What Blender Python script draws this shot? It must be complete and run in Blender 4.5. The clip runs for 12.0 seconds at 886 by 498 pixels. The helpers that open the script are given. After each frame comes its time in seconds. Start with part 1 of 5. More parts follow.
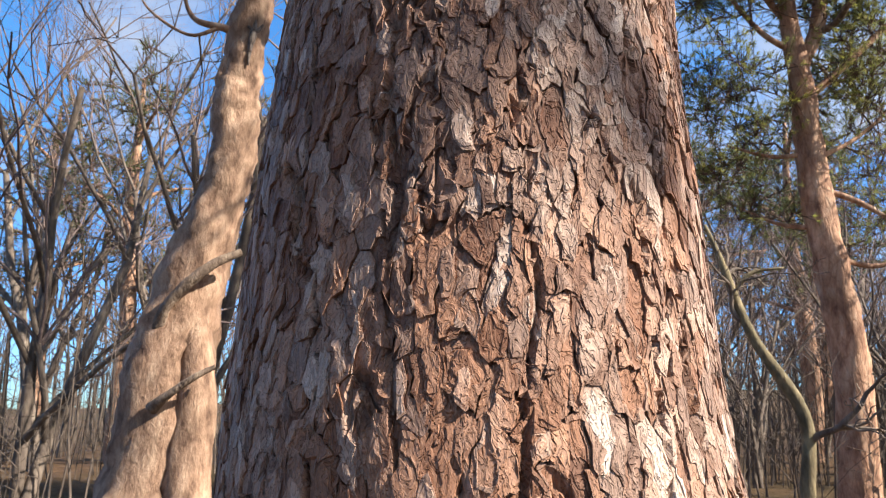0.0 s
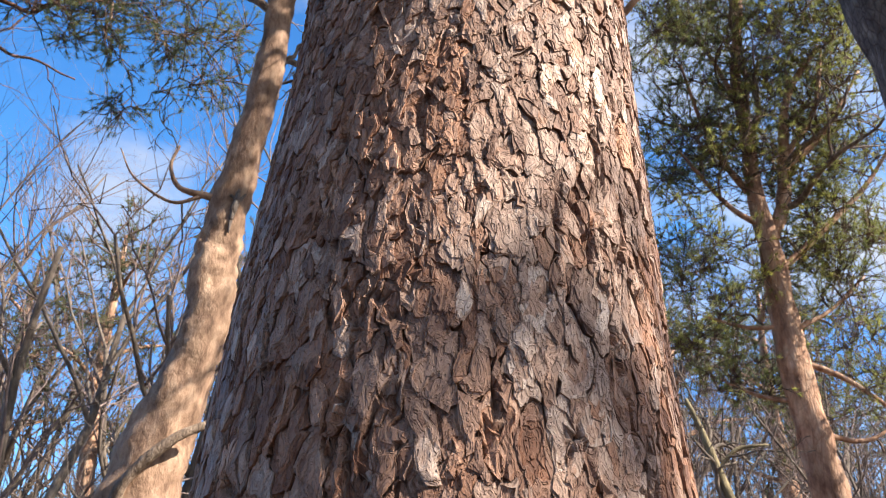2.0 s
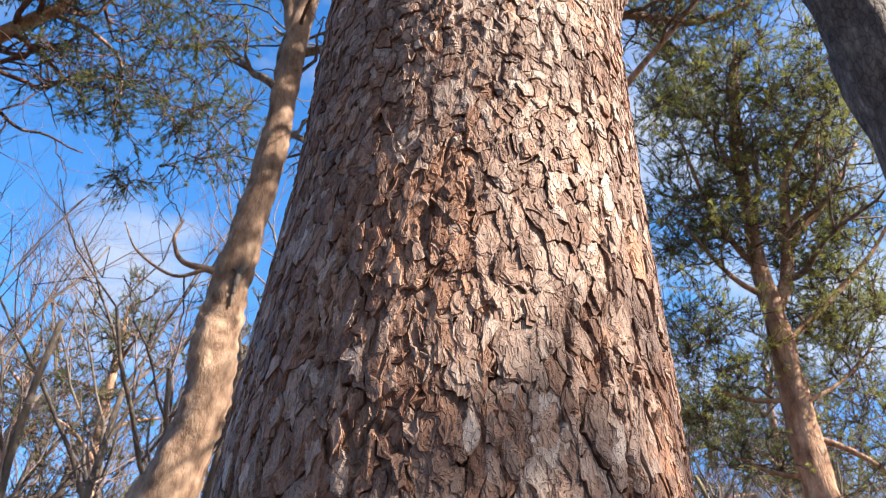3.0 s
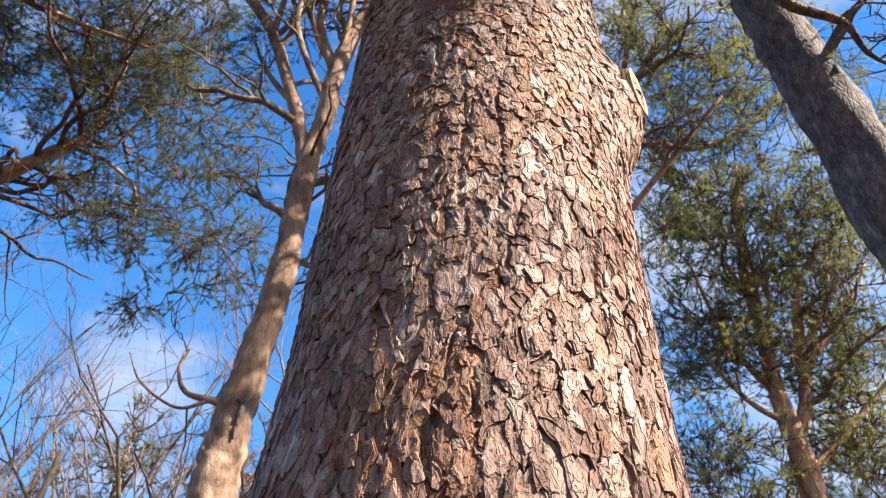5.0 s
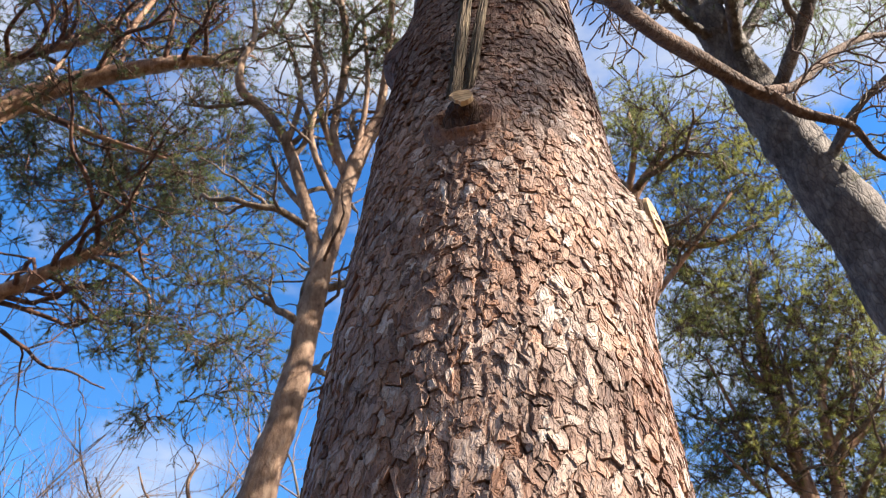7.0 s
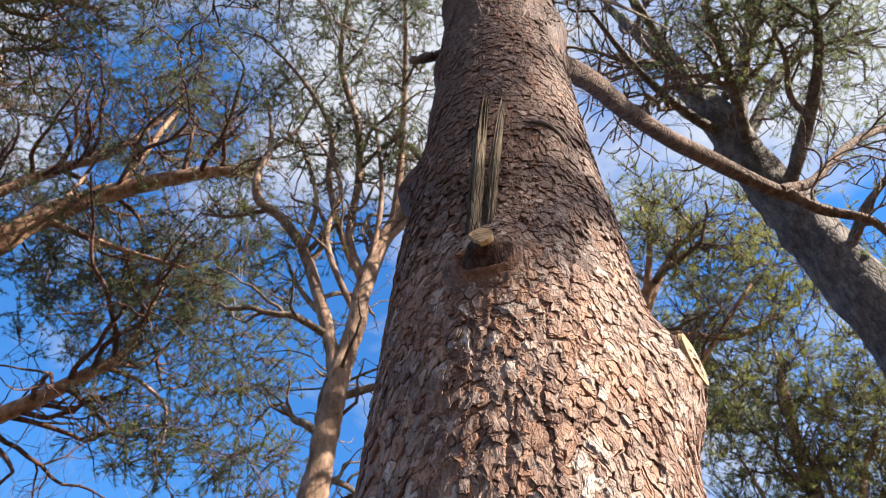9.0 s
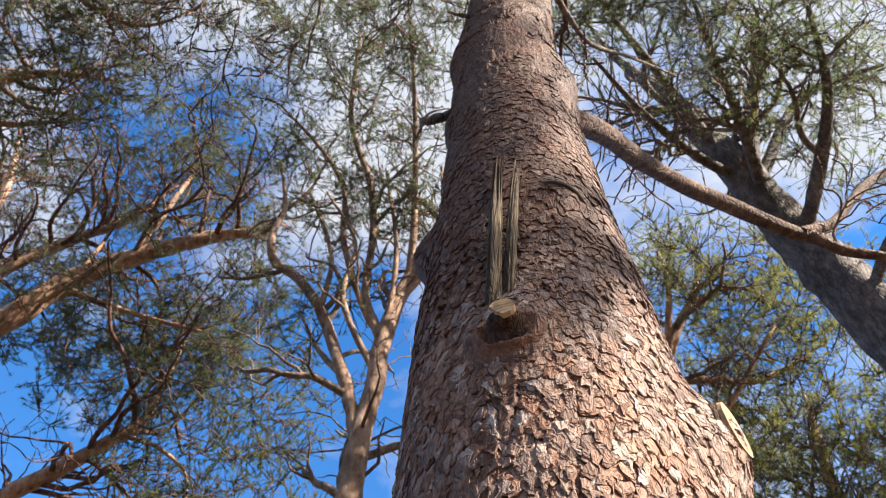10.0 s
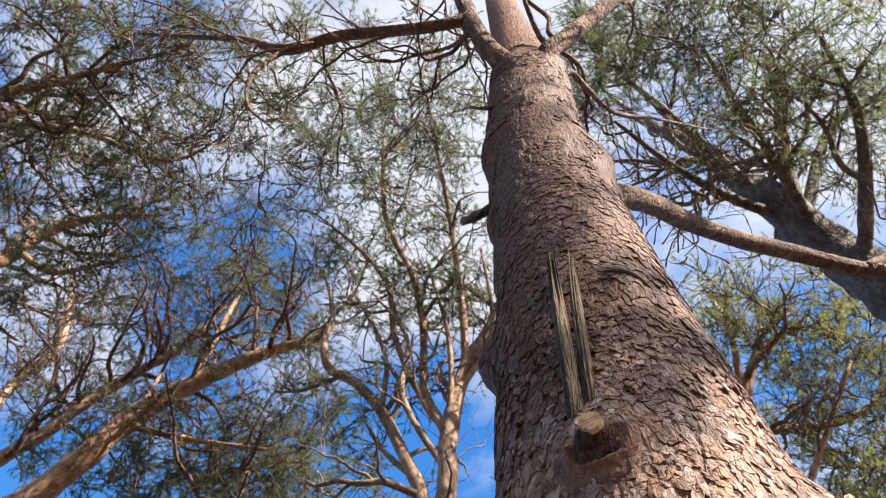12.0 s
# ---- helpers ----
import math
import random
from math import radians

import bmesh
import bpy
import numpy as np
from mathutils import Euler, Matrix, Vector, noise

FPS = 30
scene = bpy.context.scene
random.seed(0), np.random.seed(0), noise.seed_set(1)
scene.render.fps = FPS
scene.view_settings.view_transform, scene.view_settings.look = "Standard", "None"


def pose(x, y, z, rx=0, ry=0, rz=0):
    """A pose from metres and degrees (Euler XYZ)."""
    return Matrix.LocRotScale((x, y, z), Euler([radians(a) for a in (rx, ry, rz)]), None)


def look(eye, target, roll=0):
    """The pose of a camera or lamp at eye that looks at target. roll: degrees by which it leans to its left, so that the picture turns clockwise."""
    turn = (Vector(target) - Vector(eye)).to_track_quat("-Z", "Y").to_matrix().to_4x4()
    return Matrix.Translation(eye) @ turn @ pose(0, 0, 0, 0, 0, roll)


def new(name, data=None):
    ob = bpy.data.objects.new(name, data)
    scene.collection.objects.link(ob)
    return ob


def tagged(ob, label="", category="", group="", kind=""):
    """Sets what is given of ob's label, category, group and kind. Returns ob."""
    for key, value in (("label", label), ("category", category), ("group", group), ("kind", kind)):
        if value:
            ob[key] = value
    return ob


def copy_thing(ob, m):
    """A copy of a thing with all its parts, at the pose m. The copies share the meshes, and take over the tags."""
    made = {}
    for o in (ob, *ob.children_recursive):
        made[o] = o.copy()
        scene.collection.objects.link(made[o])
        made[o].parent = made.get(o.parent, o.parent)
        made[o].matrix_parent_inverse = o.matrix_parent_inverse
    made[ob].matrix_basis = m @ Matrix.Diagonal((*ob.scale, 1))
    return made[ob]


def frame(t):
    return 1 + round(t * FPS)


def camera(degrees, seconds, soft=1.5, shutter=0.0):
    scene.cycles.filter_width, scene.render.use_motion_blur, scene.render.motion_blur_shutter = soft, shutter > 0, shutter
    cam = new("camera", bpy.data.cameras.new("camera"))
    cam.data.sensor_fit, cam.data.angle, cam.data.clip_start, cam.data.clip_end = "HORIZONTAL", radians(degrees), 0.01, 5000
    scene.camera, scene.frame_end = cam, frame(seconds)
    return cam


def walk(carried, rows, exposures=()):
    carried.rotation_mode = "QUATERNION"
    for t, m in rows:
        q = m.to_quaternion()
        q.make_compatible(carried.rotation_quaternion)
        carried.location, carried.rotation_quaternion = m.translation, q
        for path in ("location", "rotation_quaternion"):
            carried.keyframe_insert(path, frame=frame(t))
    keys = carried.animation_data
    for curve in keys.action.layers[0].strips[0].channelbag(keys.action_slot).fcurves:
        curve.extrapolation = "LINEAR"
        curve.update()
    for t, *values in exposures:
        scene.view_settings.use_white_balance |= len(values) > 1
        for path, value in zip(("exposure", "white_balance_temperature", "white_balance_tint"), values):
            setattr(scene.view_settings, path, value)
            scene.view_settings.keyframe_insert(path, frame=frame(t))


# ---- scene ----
cam = camera(59.1, 12.0, soft=1.0)
cam.data.dof.use_dof, cam.data.dof.focus_distance, cam.data.dof.aperture_fstop = True, 0.95, 17.0
METRES, EYE, TILT, LEAN, TURN = 0.65, 1.3, 12.0, 0.0, 0.0
ROWS = [
    (0.0, 0.0, 0.0, 0.0, 0.0, 0.0, -0.0),
    (0.5, 0.0067, 0.0427, 0.0565, -0.38, 3.06, -0.18),
    (1.0, 0.0162, 0.073, 0.1144, -0.95, 5.96, -0.43),
    (1.5, 0.0201, 0.1016, 0.1774, -1.44, 8.74, -0.66),
    (2.0, 0.0174, 0.1274, 0.2298, -1.65, 11.43, -0.77),
    (2.5, 0.0146, 0.147, 0.2708, -1.61, 14.01, -0.77),
    (3.0, 0.0141, 0.1649, 0.3129, -1.43, 16.46, -0.71),
    (5.0, 0.0235, 0.2262, 0.4642, -0.65, 25.21, -0.47),
    (5.5, 0.0204, 0.2329, 0.4908, -0.34, 27.21, -0.36),
    (6.0, 0.0177, 0.2398, 0.5336, 0.03, 29.09, -0.24),
    (6.5, 0.0164, 0.2493, 0.5634, 0.42, 30.86, -0.08),
    (7.0, 0.0225, 0.2569, 0.5858, 0.73, 32.42, 0.04),
    (9.0, 0.0124, 0.2698, 0.7242, 2.82, 39.51, 0.87),
    (9.5, 0.0112, 0.2774, 0.7606, 3.85, 41.45, 1.29),
    (10.0, 0.007, 0.2972, 0.8062, 5.22, 43.37, 1.86),
    (10.5, 0.0083, 0.3022, 0.8356, 7.03, 45.19, 2.62),
    (11.0, -0.0032, 0.3005, 0.8615, 9.14, 46.88, 3.51),
    (11.5, -0.0212, 0.3037, 0.9059, 11.4, 48.45, 4.41),
    (12.0, -0.0194, 0.2979, 0.9237, 13.68, 49.98, 5.37),
]
walk(cam, [(t, pose(0, 0, EYE, TILT, LEAN, TURN) @ pose(METRES * x, METRES * y, METRES * z, 90 + pitch, roll, yaw)) for t, x, y, z, yaw, pitch, roll in ROWS], [(0.0, 1.26, 6980, 10), (3.0, 1.48, 6980, 10), (6.5, 1.46, 6980, 10), (9.5, 1.48, 6980, 10), (12.0, 1.58, 6980, 10)])

# ---- light ----
SUN_AZ, SUN_EL = 71.0, 38.0   # degrees right of straight behind the first view; height
sun_dir = Vector((math.sin(radians(SUN_AZ)) * math.cos(radians(SUN_EL)), -math.cos(radians(SUN_AZ)) * math.cos(radians(SUN_EL)), math.sin(radians(SUN_EL))))
sun_data = bpy.data.lights.new("sun", "SUN")
sun_data.energy, sun_data.angle, sun_data.color = 5.0, radians(0.53), (1.0, 0.925, 0.84)
sun = new("sun", sun_data)
sun.matrix_world = look(sun_dir * 60, (0, 0, 0))

world = bpy.data.worlds.new("sky")
scene.world = world
world.use_nodes = True
wt = world.node_tree
wt.nodes.clear()


def node(tree, kind, values=(), **props):
    n = tree.nodes.new(kind)
    for key, value in props.items():
        setattr(n, key, value)
    for key, value in values:
        n.inputs[key].default_value = value
    return n


def link(tree, a, b):
    tree.links.new(a, b)


sky = node(wt, "ShaderNodeTexSky", sky_type="NISHITA", sun_disc=False, sun_elevation=radians(SUN_EL), sun_rotation=math.atan2(sun_dir.x, sun_dir.y), air_density=1.0, dust_density=0.0, ozone_density=1.2)
deep = node(wt, "ShaderNodeHueSaturation", [("Hue", 0.508), ("Saturation", 1.32), ("Value", 2.7)])
coord = node(wt, "ShaderNodeTexCoord")
place = node(wt, "ShaderNodeMapping", [("Location", (0.35, 0.1, 0.2)), ("Scale", (1.0, 1.0, 1.5))])
puffs = node(wt, "ShaderNodeTexNoise", [("Scale", 2.6), ("Detail", 7.0), ("Roughness", 0.55), ("Distortion", 0.2)])
cover = node(wt, "ShaderNodeValToRGB")
cover.color_ramp.elements[0].position, cover.color_ramp.elements[1].position = 0.56, 0.72
cover.color_ramp.elements[0].color, cover.color_ramp.elements[1].color = (0, 0, 0, 1), (0.85, 0.85, 0.85, 1)
cloud = node(wt, "ShaderNodeMix", [(6, (0, 0, 0, 1)), (7, (6.4, 6.8, 7.5, 1))], data_type="RGBA")
back = node(wt, "ShaderNodeBackground", [("Strength", 0.05)])
wout = node(wt, "ShaderNodeOutputWorld")
link(wt, coord.outputs["Generated"], place.inputs["Vector"])
link(wt, place.outputs[0], puffs.inputs["Vector"])
split = node(wt, "ShaderNodeSeparateXYZ")
low_cloud = node(wt, "ShaderNodeVectorMath", [(1, (-0.335, 0.845, 0.415))], operation="DISTANCE")
near_cloud = node(wt, "ShaderNodeMapRange", [("From Min", 0.02), ("From Max", 0.13), ("To Min", 0.12), ("To Max", 0.0)])
more = node(wt, "ShaderNodeMath", operation="ADD")
veil = node(wt, "ShaderNodeMapRange", [("From Min", 0.70), ("From Max", 0.93), ("To Min", 0.0), ("To Max", 0.14)])
both = node(wt, "ShaderNodeMath", operation="ADD")
link(wt, coord.outputs["Generated"], split.inputs[0])
link(wt, split.outputs[2], veil.inputs[0])
link(wt, veil.outputs[0], both.inputs[0])
link(wt, puffs.outputs[0], both.inputs[1])
link(wt, coord.outputs["Generated"], low_cloud.inputs[0])
link(wt, low_cloud.outputs["Value"], near_cloud.inputs[0])
link(wt, near_cloud.outputs[0], more.inputs[0])
link(wt, both.outputs[0], more.inputs[1])
sun_side = node(wt, "ShaderNodeVectorMath", [(1, tuple(sun_dir))], operation="DISTANCE")
haze = node(wt, "ShaderNodeMapRange", [("From Min", 0.45), ("From Max", 1.32), ("To Min", 0.26), ("To Max", 0.0)])
all_cloud = node(wt, "ShaderNodeMath", operation="ADD")
link(wt, coord.outputs["Generated"], sun_side.inputs[0])
link(wt, sun_side.outputs["Value"], haze.inputs[0])
link(wt, haze.outputs[0], all_cloud.inputs[0])
link(wt, more.outputs[0], all_cloud.inputs[1])
link(wt, all_cloud.outputs[0], cover.inputs[0])
link(wt, sky.outputs[0], deep.inputs["Color"])
link(wt, cover.outputs[0], cloud.inputs[0])
fall = node(wt, "ShaderNodeMapRange", [("From Min", -0.02), ("From Max", 0.42), ("To Min", 0.0), ("To Max", 1.0)])
air = node(wt, "ShaderNodeMix", [(6, (0.16, 0.31, 0.70, 1)), (7, (0.58, 0.86, 0.93, 1))], data_type="RGBA")
toned = node(wt, "ShaderNodeMix", [(0, 1.0)], data_type="RGBA", blend_type="MULTIPLY")
link(wt, split.outputs[2], fall.inputs[0])
link(wt, fall.outputs[0], air.inputs[0])
link(wt, deep.outputs[0], toned.inputs[6])
link(wt, air.outputs[2], toned.inputs[7])
link(wt, toned.outputs[2], cloud.inputs[6])
link(wt, cloud.outputs[2], back.inputs["Color"])
link(wt, back.outputs[0], wout.inputs[0])


# ---- materials ----
def material(name, rough=0.8, spec=0.3):
    m = bpy.data.materials.new(name)
    m.use_nodes = True
    t = m.node_tree
    b = t.nodes["Principled BSDF"]
    b.inputs["Roughness"].default_value = rough
    b.inputs["Specular IOR Level"].default_value = spec
    return m, t, b


def ramp(t, stops, source, interp="LINEAR"):
    r = node(t, "ShaderNodeValToRGB")
    e = r.color_ramp.elements
    r.color_ramp.interpolation = interp
    while len(e) < len(stops):
        e.new(0.5)
    for s, (at, col) in zip(e, stops):
        s.position, s.color = at, (*col, 1)
    link(t, source, r.inputs[0])
    return r.outputs[0]


def mix(t, a, b, fac, mode="MIX"):
    n = node(t, "ShaderNodeMix", data_type="RGBA", blend_type=mode)
    for slot, v in ((0, fac), (6, a), (7, b)):
        if isinstance(v, (int, float)):
            n.inputs[slot].default_value = v
        elif isinstance(v, tuple):
            n.inputs[slot].default_value = (*v, 1)
        else:
            link(t, v, n.inputs[slot])
    return n.outputs[2]


def noise_of(t, scale, detail=4.0, rough=0.6, stretch=(1, 1, 1), kind="noise"):
    c = node(t, "ShaderNodeTexCoord")
    mp = node(t, "ShaderNodeMapping", [("Scale", stretch)])
    link(t, c.outputs["Object"], mp.inputs["Vector"])
    if kind == "voronoi":
        n = node(t, "ShaderNodeTexVoronoi", [("Scale", scale)], feature="DISTANCE_TO_EDGE")
    else:
        n = node(t, "ShaderNodeTexNoise", [("Scale", scale), ("Detail", detail), ("Roughness", rough)])
    link(t, mp.outputs[0], n.inputs["Vector"])
    return n.outputs[0]


def bumped(t, b, height, strength, distance):
    n = node(t, "ShaderNodeBump", [("Strength", strength), ("Distance", distance)])
    link(t, height, n.inputs["Height"])
    link(t, n.outputs[0], b.inputs["Normal"])


def attribute(t, name):
    return node(t, "ShaderNodeAttribute", attribute_name=name).outputs["Fac"]


GREY_STOPS = [(0.0, (0.048, 0.026, 0.020)), (0.35, (0.165, 0.094, 0.070)), (0.7, (0.375, 0.265, 0.212)), (1.0, (0.66, 0.55, 0.475))]
# red-brown inner bark, darkened further to paint the shade in its gaps
INNER_BARK_SHADE = (0.055, 0.027, 0.019)
RUST_STOPS = [(0.0, (0.07, 0.026, 0.015)), (0.4, (0.20, 0.090, 0.053)), (1.0, (0.52, 0.285, 0.18))]


def math_node(t, op, a, b=0.0, c=0.0):
    n = node(t, "ShaderNodeMath", operation=op)
    for slot, v in enumerate((a, b, c)):
        if isinstance(v, (int, float)):
            n.inputs[slot].default_value = v
        else:
            link(t, v, n.inputs[slot])
    return n.outputs[0]


def bark_material(name):
    """Flaking pine bark: weathered grey sheets, rust-coloured where they have come away."""
    m, t, b = material(name, 0.60, 0.24)
    where = node(t, "ShaderNodeNewGeometry").outputs["Position"]
    tone, age = attribute(t, "tone"), attribute(t, "rust")

    def noise3(scale, detail, rough=0.6, tall=1.0, bent=0.0):
        n = node(t, "ShaderNodeTexNoise", [("Scale", scale), ("Detail", detail), ("Roughness", rough), ("Distortion", bent)])
        squash = node(t, "ShaderNodeMapping", [("Scale", (1, 1, tall))])
        link(t, where, squash.inputs[0])
        link(t, squash.outputs[0], n.inputs["Vector"])
        return n.outputs[0]

    fine, mott, broad = noise3(520, 4, 0.7), noise3(70, 4, 0.6, 0.6), noise3(9, 3, 0.6, 0.7)
    # thin sheets torn one from another, as steps in a wandering height
    steps = math_node(t, "MULTIPLY", noise3(95, 2, 0.45, 0.5, 1.5), 9.0)
    part_way = math_node(t, "POWER", math_node(t, "FRACT", steps), 8.0)
    sheet = math_node(t, "FRACT", math_node(t, "MULTIPLY", math_node(t, "FLOOR", steps), 0.37))
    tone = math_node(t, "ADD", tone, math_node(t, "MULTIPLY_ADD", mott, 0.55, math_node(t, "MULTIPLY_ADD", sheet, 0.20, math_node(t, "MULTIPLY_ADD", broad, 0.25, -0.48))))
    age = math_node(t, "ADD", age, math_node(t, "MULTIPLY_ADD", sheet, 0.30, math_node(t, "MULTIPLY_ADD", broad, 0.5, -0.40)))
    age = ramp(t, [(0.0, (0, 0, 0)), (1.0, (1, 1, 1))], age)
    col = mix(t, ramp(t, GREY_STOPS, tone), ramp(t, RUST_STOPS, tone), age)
    # painted crevice shade: clefts and plate edges go to the dark inner colour
    col = mix(t, col, INNER_BARK_SHADE, attribute(t, "gap_shade"))
    col = mix(t, col, ramp(t, [(0.3, (0.82, 0.81, 0.80)), (0.7, (1.12, 1.12, 1.12))], fine), 1.0, "MULTIPLY")
    # dark lines on the sheets' steps: their edge shadows painted into the colour
    col = mix(t, col, ramp(t, [(0.1, (1, 1, 1)), (0.6, (0.42, 0.33, 0.29))], part_way), 0.35, "MULTIPLY")
    link(t, col, b.inputs["Base Color"])
    high = math_node(t, "MULTIPLY_ADD", math_node(t, "ADD", math_node(t, "FLOOR", steps), part_way), 0.62, math_node(t, "MULTIPLY_ADD", fine, 0.16, math_node(t, "MULTIPLY", mott, 0.35)))
    bumped(t, b, high, 1.0, 0.0034)
    return m


BARK = bark_material("pine_bark")


def limb_material(name, stops, scale=9.0, cracks=0.6, stretch=(1, 1, 0.35), rough=0.8):
    m, t, b = material(name, rough, 0.3)
    big, fine = noise_of(t, scale * 0.25, 3, 0.6), noise_of(t, scale * 4, 5, 0.7, stretch)
    col = ramp(t, stops, noise_of(t, scale, 5, 0.65, stretch))
    col = mix(t, col, ramp(t, [(0.3, (0.6, 0.6, 0.6)), (0.7, (1.15, 1.15, 1.15))], big), 1.0, "MULTIPLY")
    cr = noise_of(t, scale * 1.6, stretch=stretch, kind="voronoi")
    dark = ramp(t, [(0.0, (0.45, 0.4, 0.38)), (0.09, (1, 1, 1))], cr)
    col = mix(t, col, dark, cracks, "MULTIPLY")
    link(t, col, b.inputs["Base Color"])
    h = mix(t, fine, ramp(t, [(0.0, (0, 0, 0)), (0.15, (1, 1, 1))], cr), min(0.5, cracks * 0.7))
    bumped(t, b, h, 0.8, 0.02)
    return m


TAN_BARK = limb_material("tan_pine_bark", [(0.32, (0.13, 0.075, 0.05)), (0.48, (0.32, 0.20, 0.135)), (0.7, (0.53, 0.37, 0.26))], 9, 0.12, (1, 1, 0.45))
RED_BARK = limb_material("red_pine_bark", [(0.3, (0.18, 0.085, 0.055)), (0.5, (0.47, 0.275, 0.18)), (0.7, (0.66, 0.46, 0.325))], 8, 0.35)
DARK_BARK = limb_material("dark_pine_bark", [(0.3, (0.07, 0.055, 0.05)), (0.5, (0.16, 0.13, 0.115)), (0.7, (0.3, 0.255, 0.22))], 12, 0.8)
LIMB_BARK = limb_material("grey_brown_limb_bark", [(0.3, (0.09, 0.065, 0.05)), (0.5, (0.22, 0.16, 0.12)), (0.7, (0.40, 0.31, 0.23))], 16, 0.4)
DARK_RED = limb_material("dark_red_branch_bark", [(0.3, (0.05, 0.032, 0.028)), (0.5, (0.14, 0.07, 0.05)), (0.72, (0.34, 0.18, 0.12))], 9, 0.3)
RUST_LIMB = limb_material("rust_limb_bark", [(0.3, (0.065, 0.040, 0.030)), (0.5, (0.19, 0.115, 0.082)), (0.7, (0.37, 0.25, 0.18))], 22, 0.5)
TWIG = limb_material("pine_twig", [(0.3, (0.07, 0.045, 0.035)), (0.7, (0.2, 0.125, 0.085))], 14, 0.2)
STUB_BARK = limb_material("stub_bark", [(0.3, (0.045, 0.022, 0.014)), (0.5, (0.12, 0.058, 0.034)), (0.7, (0.24, 0.13, 0.075))], 70, 0.5, (1, 1, 0.2))
BARE = limb_material("bare_bark", [(0.3, (0.09, 0.072, 0.062)), (0.55, (0.20, 0.16, 0.13)), (0.75, (0.34, 0.285, 0.215))], 6, 0.3)
THICKET = limb_material("thicket_bark", [(0.3, (0.06, 0.048, 0.042)), (0.55, (0.14, 0.11, 0.09)), (0.75, (0.26, 0.21, 0.16))], 6, 0.3)
OLIVE = limb_material("olive_bark", [(0.3, (0.10, 0.085, 0.05)), (0.5, (0.21, 0.17, 0.10)), (0.7, (0.36, 0.29, 0.17))], 10, 0.2)
BARE_TWIG = limb_material("bare_twig", [(0.3, (0.15, 0.112, 0.106)), (0.7, (0.29, 0.22, 0.2))], 10, 0.1)
DEAD = limb_material("dead_wood", [(0.3, (0.05, 0.03, 0.017)), (0.5, (0.16, 0.108, 0.062)), (0.7, (0.33, 0.245, 0.15))], 90, 0.5, (1, 1, 0.04))


def needle_material(name, dark, light, yellow):
    m, t, b = material(name, 0.5, 0.35)
    geo = node(t, "ShaderNodeNewGeometry")
    col = ramp(t, [(0.0, dark), (0.55, light), (0.93, light), (1.0, yellow)], geo.outputs["Random Per Island"])
    big = noise_of(t, 0.9, 3)
    col = mix(t, col, ramp(t, [(0.35, (0.65, 0.7, 0.75)), (0.65, (1.3, 1.2, 0.9))], big), 1.0, "MULTIPLY")
    link(t, col, b.inputs["Base Color"])
    tr = node(t, "ShaderNodeBsdfTranslucent")
    link(t, mix(t, col, (1.4, 1.5, 0.9), 1.0, "MULTIPLY"), tr.inputs["Color"])
    ms = node(t, "ShaderNodeMixShader", [(0, 0.52)])
    link(t, b.outputs[0], ms.inputs[1])
    link(t, tr.outputs[0], ms.inputs[2])
    link(t, ms.outputs[0], t.nodes["Material Output"].inputs["Surface"])
    return m


NEEDLE = needle_material("pine_needles", (0.058, 0.072, 0.055), (0.14, 0.165, 0.115), (0.27, 0.23, 0.13))
# grey-green needles lightened: sunlight and glare put into the leaning pine's colour
NEEDLE_GLARE = needle_material("glare_pale_pine_needles", (0.105, 0.13, 0.098), (0.23, 0.265, 0.19), (0.3, 0.27, 0.16))
NEEDLE_WARM = needle_material("warm_pine_needles", (0.125, 0.135, 0.07), (0.27, 0.275, 0.14), (0.40, 0.34, 0.17))

CUT, t_, b_ = material("sawn_wood", 0.7, 0.25)
rings = node(t_, "ShaderNodeTexWave", [("Scale", 60.0), ("Distortion", 3.0), ("Detail", 3.0)], wave_type="RINGS")
link(t_, node(t_, "ShaderNodeTexCoord").outputs["Object"], rings.inputs["Vector"])
cut_col = ramp(t_, [(0.0, (0.40, 0.25, 0.135)), (1.0, (0.56, 0.39, 0.215))], rings.outputs[0])
link(t_, mix(t_, cut_col, ramp(t_, [(0.35, (0.55, 0.5, 0.45)), (0.6, (1.1, 1.1, 1.1))], noise_of(t_, 30)), 1.0, "MULTIPLY"), b_.inputs["Base Color"])

LITTER, t_, b_ = material("leaf_litter", 0.9, 0.2)
lit = ramp(t_, [(0.3, (0.04, 0.025, 0.016)), (0.5, (0.095, 0.062, 0.038)), (0.7, (0.17, 0.12, 0.075))], noise_of(t_, 3.0, 8, 0.75))
link(t_, mix(t_, lit, ramp(t_, [(0.4, (0.6, 0.65, 0.5)), (0.6, (1.1, 1.0, 0.9))], noise_of(t_, 0.12, 4)), 1.0, "MULTIPLY"), b_.inputs["Base Color"])
bumped(t_, b_, noise_of(t_, 9.0, 8, 0.8), 0.8, 0.05)


